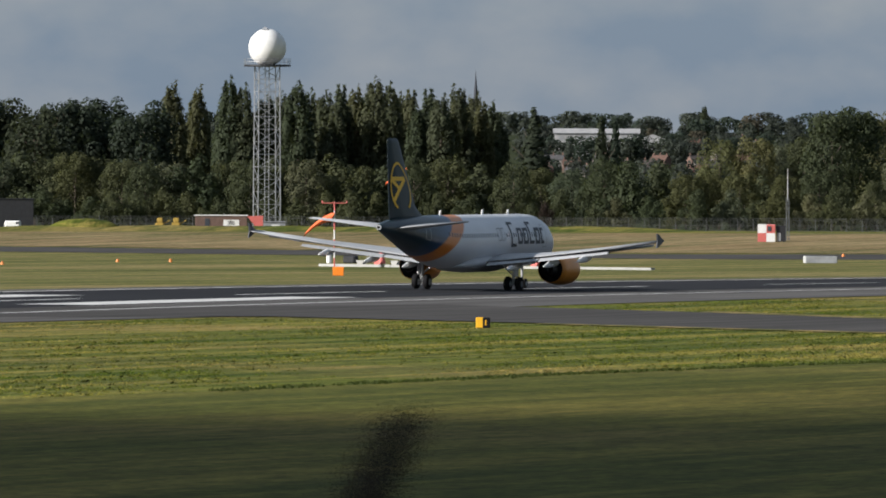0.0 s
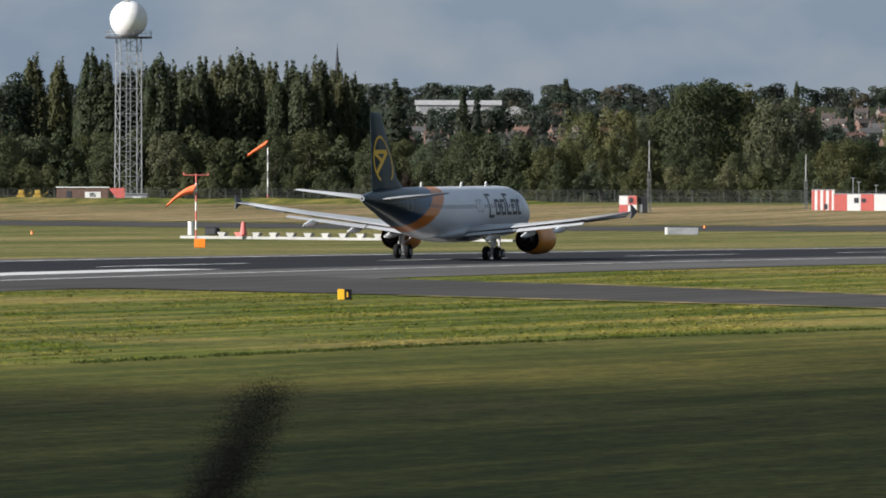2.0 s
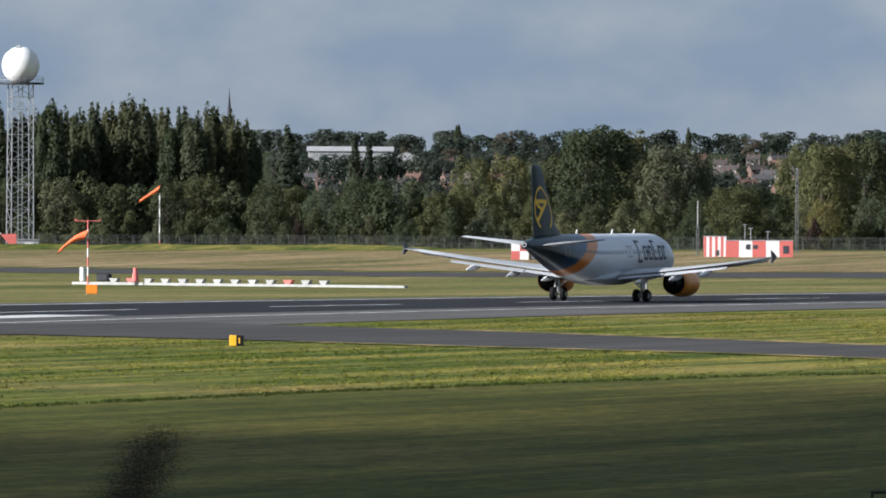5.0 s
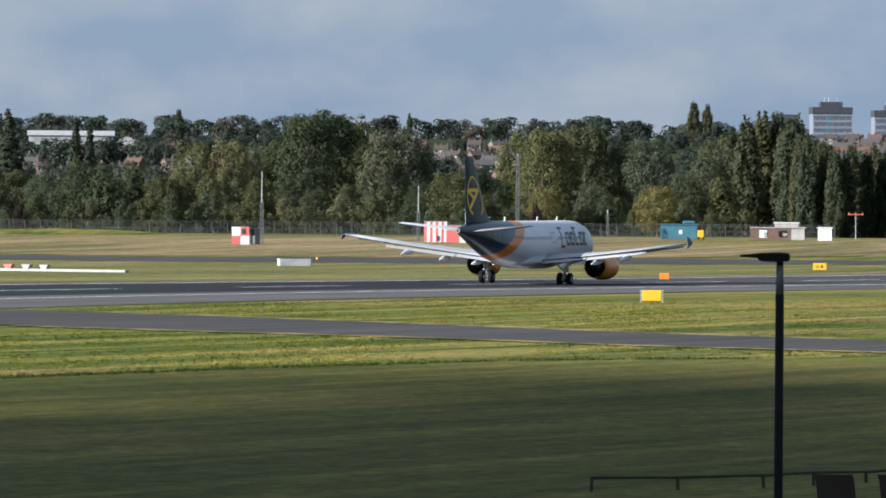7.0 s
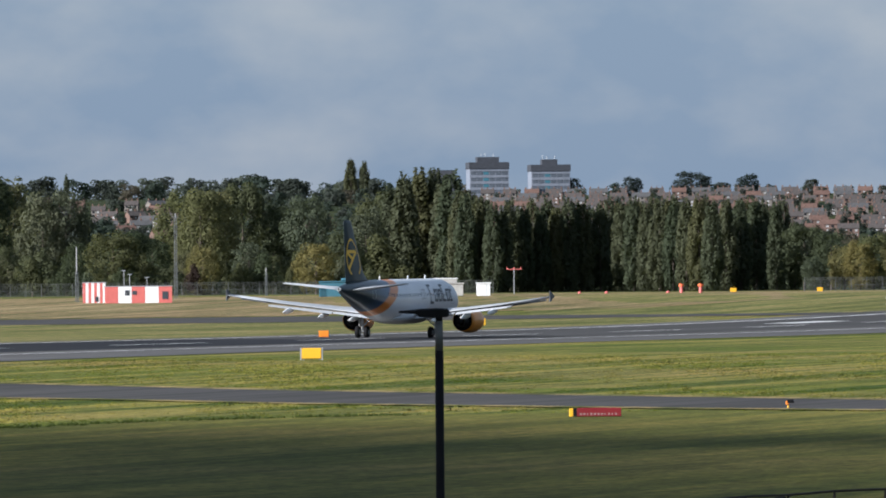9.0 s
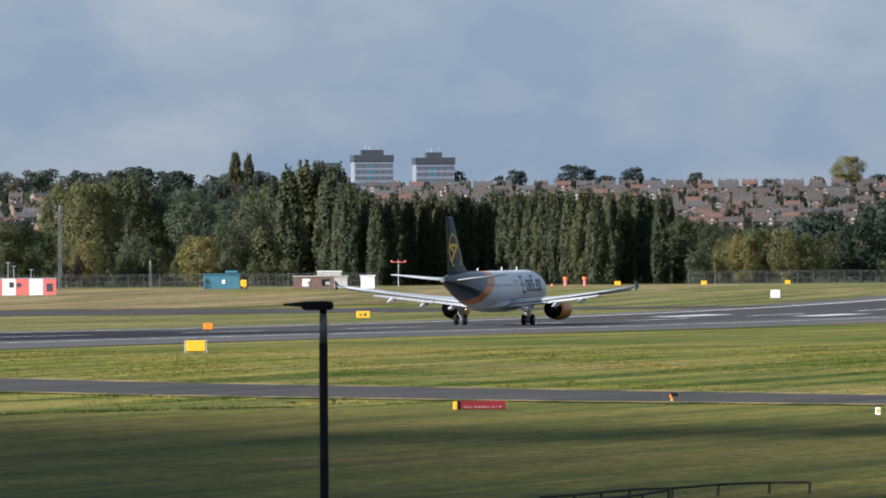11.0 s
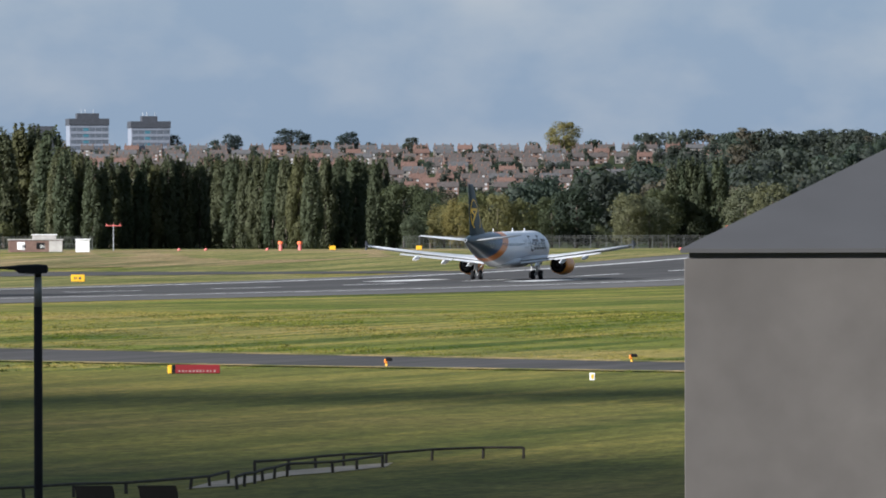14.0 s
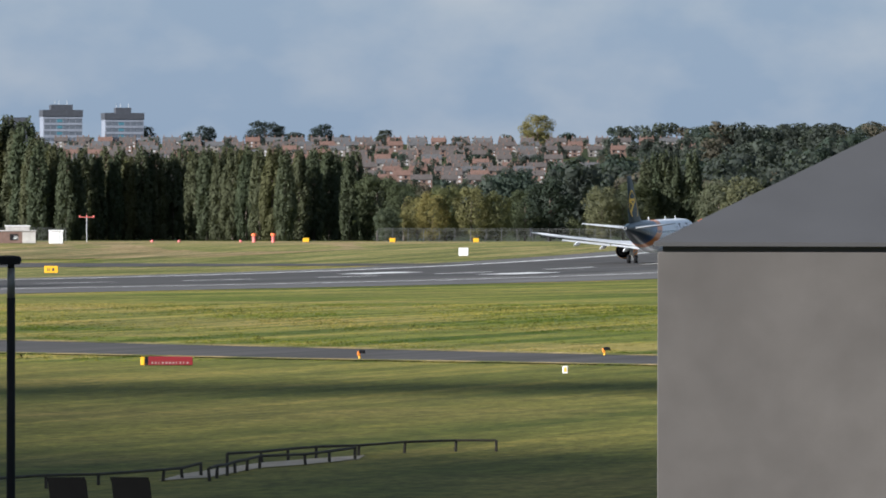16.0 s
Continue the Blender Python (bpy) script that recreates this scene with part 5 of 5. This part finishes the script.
for r0, r1 in zip(rings, rings[1:]):
    for k in range(len(BANK_SECTION) - 1):
        bm.faces.new((r0[k], r1[k], r1[k + 1], r0[k + 1]))
tagged(part("grass_bank", bm, GRASS, None, "", True), "long low green grass bank before the fence", "grass", "", "structure")
# grassy mound
bm = bmesh.new()
bmesh.ops.create_icosphere(bm, subdivisions=4, radius=1.0)
for v in bm.verts:
    v.co = Vector((v.co.x * 6.2, v.co.y * 4, v.co.z * 1.9 + 0.15 * noise.noise(v.co * 3)))
mound = part("mound", bm, GRASS, None, "", True)
mound.matrix_basis = pose(*polar(-105.0, 1585))
tagged(mound, "low green grassy mound beside the dark shed", "mound", "", "structure")


# ---- the far hill ----
def church(b, d, e):
    g = polar(b, d)
    h = EYE_Z + e * d / 1000 - g.z
    t = thing("church_spire", g, 10, "dark pointed church spire above the trees", "church")
    part("tower", boxed((-1.9, -1.9, 0), (1.9, 1.9, h * 0.45), 0.1), SLATE, t)
    part("spire", tube(bmesh.new(), (0, 0, h * 0.45), (0, 0, h - 1.5), 1.75, 0.12, 8), SLATE, t)
    part("finial", tube(bmesh.new(), (0, 0, h - 1.6), (0, 0, h), 0.12, 0.05, 6), DARKSTEEL, t)


church(-64.3, 3500, 13.3)

t = thing("long_white_building", polar(-51.7, 3850, 1.8), facing(-51.7), "long low white building with a pale shallow roof", "building")
part("wall", boxed((-13.5, 0, -2.5), (13.5, 12, 7.6), 0.1), OFFWHITE, t)
part("roof", loft(bmesh.new(), [[Vector((x, y, z)) for y, z in ((-0.6, 7.61), (12.6, 7.61), (6, 9.6))] for x in (-14, 14)]), OFFWHITE, t)
for k in range(9):
    part("window", boxed((-12.4 + k * 2.9, -0.08, 5.0), (-10.6 + k * 2.9, -0.004, 6.6), 0.02), STEEL, t)
part("gable", loft(bmesh.new(), [[Vector((x, y, z)) for x, z in ((14.2, -2.5), (22, -2.5), (22, 5.5), (18, 7.4), (14.2, 5.5))] for y in (-1, 9)]), OFFWHITE, t)
t.scale = (1.25, 1.0, 1.0)


BLOCKGREY = painted("block_grey", (0.19, 0.21, 0.25), 0.8, 0, 0.5, 0.2, 0.2)
MATTBLACK = painted("black_twigs", (0.006, 0.006, 0.006), 0.95, 0, 3, 0.2, 0.05)


BLOCKGLASS = painted("dull_glass", (0.1, 0.115, 0.14), 0.4, 0, 1.0, 0.2)


def tower_block(b, d, e, wide, plant):
    g = polar(b, d)
    h = EYE_Z + e * d / 1000 - g.z
    t = thing("tower_block", g, facing(b) + 6, "pale grey tower block with banded floors and a dark top storey", "tower block")
    part("wall", boxed((-wide / 2, 0, 0), (wide / 2, 16, h - 3.0), 0.05), BLOCKGREY, t)
    part("top_storey", boxed((-wide / 2 - 0.3, -0.3, h - 2.99), (wide / 2 + 0.3, 16.3, h), 0.05), SLATE, t, "dark slate top storey")
    part("plant_room", boxed((-wide * plant, 4, h + 0.004), (wide * plant, 12, h + 2.4), 0.05), SLATE, t, "dark roof plant room")
    for x in (-3, -1.2, 2.5):
        part("roof_aerial", tube(bmesh.new(), (x, 6, h + 2.4), (x, 6, h + 4.2), 0.12, 0.1, 5), STEEL, t)
    z = h - 5.6
    while z > 0.5:
        for k in range(6):
            x = -wide / 2 + 0.5 + k * (wide - 0.6) / 6
            part("window", boxed((x, -0.12, z), (x + (wide - 0.6) / 6 - 0.5, -0.004, z + 1.3), 0.02), BLOCKGLASS if k != 2 else TEAL, t)
        part("balcony_band", boxed((-wide / 2, -0.25, z + 1.45), (wide / 2, -0.005, z + 2.2), 0.02), BLOCKGREY, t)
        z -= 2.8


tower_block(27.5, 4330, 10.3, 17.6, 0.28)
tower_block(33.9, 4360, 10.0, 17.6, 0.2)
shed("flat_roof_block", 22.6, 4550, 12, 13, SLATE, "dark grey flat-roofed block on the hill", SLATE)


def house_mats():
    mats = []
    for name, c in (("brown_tiles", (0.08, 0.069, 0.064)), ("rust_tiles", (0.135, 0.082, 0.065)), ("grey_tiles", (0.084, 0.083, 0.084))):
        mats.append(painted(name, c, 0.9, 0, 0.6, 0.3, 0.2))
    return mats


def house_kind(roof, wall, label, length):
    t = thing("terraced_house", (0, -300, -60), 0, label, "house")
    w = length / 2
    part("wall", loft(bmesh.new(), [[Vector((x, y, z)) for y, z in ((0, -2), (8, -2), (8, 5.2), (4, 7.9), (0, 5.2))] for x in (-w, w)]), wall, t)
    part("roof", loft(bmesh.new(), [[Vector((x, y, z)) for y, z in ((-0.5, 4.95), (4, 8.05), (8.5, 4.95), (8.5, 5.2), (4, 8.4), (-0.5, 5.2))] for x in (-w - 0.25, w + 0.25)]), roof, t)
    for x in (-w + 0.8, 0, w - 0.8):
        part("chimney", box(boxed((x - 0.45, 3.5, 7.6), (x + 0.45, 4.5, 9.5), 0.04), (x - 0.25, 3.7, 9.5), (x + 0.25, 4.3, 9.9)), BRICK, t)
    for k in range(int(length / 3.2)):
        for z in (0.6, 3.2):
            part("window", boxed((-w + 0.9 + k * 3.2, -0.06, z), (-w + 2.5 + k * 3.2, -0.004, z + 1.3), 0.02), OFFWHITE if k % 2 else GLASS_DARK, t)
    return t


RENDERED = painted("pale_render", (0.17, 0.152, 0.135), 0.9, 0, 0.8, 0.2, 0.2)
TILES = house_mats()
HOUSES = [house_kind(TILES[0], BRICK, "brick terraced house with brown tiled roof and chimneys", 13),
          house_kind(TILES[1], BRICK, "brick terraced house with rust-red roof and chimneys", 11),
          house_kind(TILES[2], RENDERED, "pale rendered house with grey tiled roof and chimneys", 14),
          house_kind(TILES[0], RENDERED, "pale rendered house with brown tiled roof", 10)]
house_rng = random.Random(9)
placed_houses = set()


def put_house(b, d, turn, kind=None):
    ob = house_rng.choice(HOUSES) if kind is None else HOUSES[kind]
    g = polar(b, d)
    m = pose(g.x, g.y, g.z, 0, 0, facing(b) + turn) @ Matrix.Diagonal((0.76, 0.76, 0.76, 1))
    if ob.name in placed_houses:
        copy_thing(ob, m)["group"] = "houses on the hill"
    else:
        placed_houses.add(ob.name)
        ob.matrix_basis = m
        ob["group"] = "houses on the hill"


for d in (3380, 3480, 3580, 3680, 3780, 3880, 3980, 4080, 4180, 4290):
    b = 26.0 + house_rng.uniform(0, 4)
    end = 70 + (d - 3380) / 75
    while b < end:
        run = house_rng.randint(3, 8)
        turn = house_rng.uniform(-7, 7)
        for k in range(run):
            put_house(b, d + turn * k * 0.3, turn)
            b += 9.9 / d * 1000
        b += house_rng.uniform(0.5, 2.6)
for lo, hi in ((-57, -36), (-18, -3)):
    for d in (3350, 3470, 3590, 3710, 3830, 3950, 4070):
        b = lo + house_rng.uniform(0, 3)
        while b < hi:
            if not (-60 < b < -42 and d > 3600):
                put_house(b, d, house_rng.uniform(-30, 30))
            b += house_rng.uniform(2.8, 6)


# ---- near things ----
def street_lamp():
    t = thing("street_lamp", (3.3, 149.0, profile(-600)), 0, "dark lamp post with a flat black lantern head", "street lamp")
    z = 6.58 - profile(-600)
    part("post", tube(bmesh.new(), (0, 0, -0.2), (0, 0, z - 0.62), 0.072, 0.066, 16), BLACK, t, "", True)
    part("collar", tube(bmesh.new(), (0, 0, z - 0.64), (0, 0, z - 0.16), 0.062, 0.058, 16), FENCEGREY, t, "bare steel neck", True)
    part("neck", tube(bmesh.new(), (0, 0, z - 0.18), (0, 0, z - 0.05), 0.055, 0.055, 12), BLACK, t)
    rings = []
    for x, w, lo, hi in ((0.16, 0.04, -0.06, -0.01), (0.13, 0.12, -0.1, 0.03), (-0.02, 0.15, -0.11, 0.04), (-0.3, 0.15, -0.1, 0.03), (-0.36, 0.13, -0.05, 0.02), (-0.62, 0.08, -0.035, 0.0)):
        rings.append([Vector((x, sy * w, z + zz)) for sy, zz in ((-1, lo), (1, lo), (1, hi - 0.02), (0.6, hi), (-0.6, hi), (-1, hi - 0.02))])
    part("lantern", loft(bmesh.new(), rings), BLACK, t, "flat black lantern")
    part("glass", boxed((-0.28, -0.1, z - 0.118), (-0.02, 0.1, z - 0.112)), GLASS_DARK, t)


street_lamp()


def grey_kiosk():
    base_z = profile(-700)
    x0, y0 = 60 * math.sin(0.0894), 60 * math.cos(0.0894)
    t = thing("clad_tower_house", (x0, y0, base_z), facing(89.4) - 1.5, "grey metal-clad tower house with a pyramid roof", "building")
    top = 7.12 - base_z
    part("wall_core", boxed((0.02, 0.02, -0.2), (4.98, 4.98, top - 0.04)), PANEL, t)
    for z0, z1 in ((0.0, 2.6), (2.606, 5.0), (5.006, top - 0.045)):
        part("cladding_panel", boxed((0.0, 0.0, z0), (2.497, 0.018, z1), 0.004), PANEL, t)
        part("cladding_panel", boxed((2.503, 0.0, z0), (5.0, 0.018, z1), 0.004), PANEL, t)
    # dark colour here deepens the line of shade below the roof edge
    part("eave_strip", boxed((0.03, 0.024, top - 0.038), (4.97, 4.97, top - 0.009)), DARKSTEEL, t, "dark strip for the shade under the eave")
    bm = bmesh.new()
    lo = [bm.verts.new((x, y, top - 0.008)) for x, y in ((-0.025, -0.025), (5.025, -0.025), (5.025, 5.025), (-0.025, 5.025))]
    hi = [bm.verts.new((x, y, top + 0.018)) for x, y in ((-0.025, -0.025), (5.025, -0.025), (5.025, 5.025), (-0.025, 5.025))]
    apex = bm.verts.new((2.5, 2.5, top + 1.26))
    bm.faces.new(lo[::-1])
    for k in range(4):
        bm.faces.new((lo[k], lo[(k + 1) % 4], hi[(k + 1) % 4], hi[k]))
        bm.faces.new((hi[k], hi[(k + 1) % 4], apex))
    part("roof", bm, LEADROOF, t, "grey pyramid roof")


grey_kiosk()

# dark stakes in the foreground
for b, lean in ((28.0, -14), (34.6, -14)):
    x, y = 100 * math.sin(b / 1000), 100 * math.cos(b / 1000)
    t = thing("dark_stake", (x, y, profile(-660)), 0, "broad black board post close to the viewer", "post", "dark board posts")
    h = 4.55 - profile(-660)
    bm = loft(bmesh.new(), [[Vector((dx + c, dy, z)) for dx, dy in ((-0.2, -0.05), (0.2, -0.05), (0.2, 0.05), (-0.2, 0.05))] for z, c in ((-0.2, 0.55), (h - 0.05, 0.0), (h, -0.02))])
    part("board", bm, MATTBLACK, t)


# knee rail with a sandy path
def knee_rail(points, seed, label):
    t = thing("knee_rail", (0, 0, 0), 0, label, "rail", "timber knee rails")
    prev = None
    rng = random.Random(seed)
    for p in divided(points, 2.3):
        g = Vector((p.x + rng.uniform(-0.04, 0.04), p.y, ground_z(p.x, p.y)))
        h = 0.37 + rng.uniform(-0.04, 0.03)
        part("post", tube(bmesh.new(), g + Vector((0, 0, -0.1)), g + Vector((rng.uniform(-0.05, 0.05), 0, h)), 0.05, 0.045, 6), TIMBER, t)
        top = g + Vector((0, 0, h))
        if prev is not None:
            part("rail", tube(bmesh.new(), prev, top, 0.042, 0.038, 6), TIMBER, t)
        prev = top


knee_rail([(0.7, 253), (5.3, 256.9), (8.2, 262.9), (10.1, 266.8), (11.4, 271.8)], 1, "low weathered timber knee rail along the grass")
knee_rail([(11.4, 266.8), (12.5, 274.7), (13.4, 279.7), (15, 283.6), (16.8, 289.5)], 2, "short weathered timber knee rail beside the sandy path")
knee_rail([(12.7, 283.7), (13.8, 285.7), (15.7, 290.6), (17.1, 293.5), (18.8, 297.4), (20.5, 299.3), (21.8, 299.2)], 3, "long weathered timber knee rail behind the sandy path")
SAND = painted("sandy_gravel", (0.42, 0.34, 0.25), 0.95, 0, 0.8, 0.3, 0.1)
strip("sandy_path", [(10, 266.8), (11.5, 269.8), (13.4, 279.7), (15, 283.6), (16.9, 289.5)], [(11, 273.8), (12.6, 280.7), (13.8, 285.7), (15.7, 290.6), (17.4, 294.5)], SAND, 0.05, "pale sandy path between low rails", "path", None, 3)


# ---- grass tufts ----
def tufts(name, points, low, high, mat, label, seed):
    rng = random.Random(seed)
    verts, faces = [], []
    for x, y in points:
        z = ground_z(x, y)
        for k in range(4):
            a, h, w = rng.uniform(0, math.tau), rng.uniform(low, high), rng.uniform(0.04, 0.1)
            ox, oy = rng.uniform(-0.15, 0.15), rng.uniform(-0.15, 0.15)
            i = len(verts)
            verts += [(x + ox - w * math.cos(a), y + oy - w * math.sin(a), z - 0.03), (x + ox + w * math.cos(a), y + oy + w * math.sin(a), z - 0.03),
                      (x + ox + rng.uniform(-0.1, 0.1), y + oy + rng.uniform(-0.1, 0.1), z + h)]
            faces.append((i, i + 1, i + 2))
    mesh = bpy.data.meshes.new(name)
    mesh.from_pydata(verts, [], faces)
    mesh.materials.append(mat)
    return tagged(new(name, mesh), label, "grass", "", "stuff")


LONGBLADE = foliage_material("long_grass_blades", (0.03, 0.045, 0.012), (0.06, 0.08, 0.02), (0.08, 0.08, 0.03), 0.3)
tuft_rng = random.Random(3)
line = divided([(-34, 374), (-24, 408), (-14.7, 435), (-4, 461), (3, 470), (9, 474)], 0.05)
pts = [(p.x + tuft_rng.gauss(0, 0.3), p.y + tuft_rng.gauss(0, 1.0)) for p in line if noise.noise(Vector((p.x * 0.8, p.y * 0.25, 0))) > -0.25]
tufts("long_grass_line", pts, 0.05, 0.18, LONGBLADE, "ragged line of longer dark grass", 4)

def field_tufts():
    """Short ragged tufts all over the near grass, thicker in drifts."""
    rng = np.random.default_rng(44)
    n = 60000
    d = np.sqrt(rng.uniform(262 ** 2, 745 ** 2, n))
    b = rng.uniform(-0.122, 0.096, n)
    x, y = d * np.sin(b), d * np.cos(b)
    side = (x - RUNWAY_START.x) * ASIDE.x + (y - RUNWAY_START.y) * ASIDE.y
    low = np.interp(x, [p.x for p in taxi_n], [p.y for p in taxi_n]) - 3
    high = np.interp(x, [p.x for p in taxi_f], [p.y for p in taxi_f]) + 3
    path = (y > 262) & (y < 298) & (x > 9) & (x < 19)
    drift = np.array([noise.noise(Vector((p * 0.11, q * 0.012, 3.0))) + 0.6 * noise.noise(Vector((p * 0.5, q * 0.06, 9.0))) for p, q in zip(x, y)])
    keep = (side > 42) & ~((y > low) & (y < high)) & ~path & (drift + rng.normal(0, 0.35, n) > -0.05)
    x, y, drift = x[keep], y[keep], drift[keep]
    n = len(x)
    k = 3
    x, y = np.repeat(x, k) + rng.normal(0, 0.16, n * k), np.repeat(y, k) + rng.normal(0, 0.5, n * k)
    h = rng.uniform(0.03, 0.085, n * k) * (1 + np.repeat(np.clip(drift, 0, 0.6), k))
    w, a = rng.uniform(0.05, 0.16, n * k), rng.normal(0, 0.5, n * k)
    z = np.array([ground_z(p, q) for p, q in zip(x, y)])
    left = np.stack([x - w * np.cos(a), y - w * np.sin(a), z - 0.02], 1)
    right = np.stack([x + w * np.cos(a), y + w * np.sin(a), z - 0.02], 1)
    tip = np.stack([x + rng.normal(0, 0.08, n * k), y, z + h], 1)
    pts = np.stack([left, right, tip], 1)
    mown = y > np.interp(x, [p[0] for p in MOWN_EDGE], [p[1] for p in MOWN_EDGE])
    q = pts[mown].reshape(-1, 3)
    mesh = bpy.data.meshes.new("grass_tufts")
    mesh.from_pydata(q.tolist(), [], np.arange(len(q)).reshape(-1, 3).tolist())
    mesh.polygons.foreach_set("use_smooth", np.ones(len(q) // 3, dtype=bool))
    mesh.normals_split_custom_set_from_vertices([(0.0, -0.25, 0.97)] * len(q))   # blades catch the light like the sward
    mesh.materials.append(GRASS)
    tagged(new("grass_tufts", mesh), "short ragged green tufts in the mown grass", "grass", "", "stuff")


field_tufts()

# dark out-of-focus object close to the viewer; tiny scraps imitate its blur
def near_dark_blur(b, d, top, seed):
    rng = np.random.default_rng(seed)
    x, y = d * math.sin(b / 1000), d * math.cos(b / 1000)
    g = profile(-740)
    t = thing("garden_shrub", (x, y, g), 0, "dark blurred upright shape close to the viewer", "shrub")
    h = top - g
    part("stem", tube(bmesh.new(), (0.0, 0, -0.1), (0.0, 0, h * 0.9), 0.03, 0.008, 6), BARK, t)
    n = 110000
    z = h + 0.03 - rng.random(n) ** 0.75 * 0.62
    p = np.stack([rng.normal(0, 1, n) * 0.07 - (h - z) * 0.5 + 0.08, rng.normal(0, 1, n) * 0.2, z + rng.normal(0, 0.03, n)], 1)
    crown = new("crown", leaf_mesh("crown", p, rng.normal(0, 1, (n, 3)), np.full(n, 0.00155), MATTBLACK))
    crown.parent = t


near_dark_blur(-73.5, 40, 6.42, 8)

# ---- the low cloud whose shade drifts over the near grass ----
CLOUDGREY, _b = base("cloud_vapour", 1.0, 0, 0.0)
_b.inputs["Base Color"].default_value = (0.8, 0.8, 0.8, 1)
CLOUD_HIGH = 900.0


def shade_reach(x):
    """How far out the cloud's shade lies, along the strip x metres to the right, at the start."""
    return float(np.interp(x, (-70, -32, -15, -9, -5, 2, 10, 20, 25, 31, 37, 48, 70, 95), (335, 338, 328, 340, 388, 412, 438, 458, 464, 440, 412, 412, 436, 425)))


def drifting_cloud():
    way = sun_way * (CLOUD_HIGH / sun_way.z)
    t = thing("cumulus_cloud", way, 0, "grey flat-based cumulus cloud drifting high over the field", "cloud")
    tagged(t, kind="structure")
    rng = random.Random(12)
    ball = bmesh.new()
    bmesh.ops.create_icosphere(ball, subdivisions=2, radius=1.0)
    for v in ball.verts:
        v.co *= 1 + 0.35 * noise.noise(v.co * 1.9)
    ball.verts.index_update()
    shape, tris = [v.co.copy() for v in ball.verts], [[v.index for v in f.verts] for f in ball.faces]
    ball.free()
    verts, faces = [], []
    for gx in range(-75, 98, 6):
        for gy in range(120, 480, 8):
            x, y = gx + rng.uniform(-2, 2), gy + rng.uniform(-3, 3)
            far = shade_reach(x)
            if y > far - 5 or (x > 44 and min(262 + (x - 44) * 3, 302) < y < 398):
                continue
            edge = far - y < 14
            if edge and rng.random() < 0.25:
                continue
            r = rng.uniform(4.0, 5.5) if edge else rng.uniform(6, 8)
            o = len(verts)
            verts += [(x + p.x * r, y + p.y * r * 1.15, p.z * 2.2 + rng.uniform(-0.2, 0.2)) for p in shape]
            faces += [[o + k for k in f] for f in tris]
    mesh = bpy.data.meshes.new("vapour")
    mesh.from_pydata(verts, [], faces)
    mesh.materials.append(CLOUDGREY)
    new("vapour", mesh).parent = t
    return t, way


cloud_thing, CLOUD_AT = drifting_cloud()


# ---- moving things ----
def motions():
    rows = []
    for k in range(0, 33):
        t = k * 0.5
        s = 9.898 * t + 1.8653 * t * t - 0.01765 * t ** 3
        p = runway_point(s, 0, 0.06)
        slope = math.degrees(math.atan((profile(s + 13) - profile(s)) / 13))
        rows.append((t, pose(p.x, p.y, p.z, slope + 0.3, float(np.interp(t, (0, 7, 14.5), (1.1, 1.0, -0.3))), -RUNWAY_TURN - float(np.interp(t, (0, 7, 14.5), (-0.95, 0.8, 1.2))))))
    walk(airliner, rows)
    walk(cloud_thing, [(t, pose(CLOUD_AT.x - 2.2 * t, CLOUD_AT.y, CLOUD_AT.z)) for t in (0.0, 4.0, 8.0, 12.0, 16.0)])
    # the socks swing a little in the wind
    for k, sock in enumerate(SOCKS):
        walk(sock, [(t, pose(0, 0, 0, 0, 0, 3.0 * math.sin(t * 1.3 + k * 2) + 1.5 * math.sin(t * 2.9 + k))) for t in np.arange(0, 16.01, 0.5)])


motions()
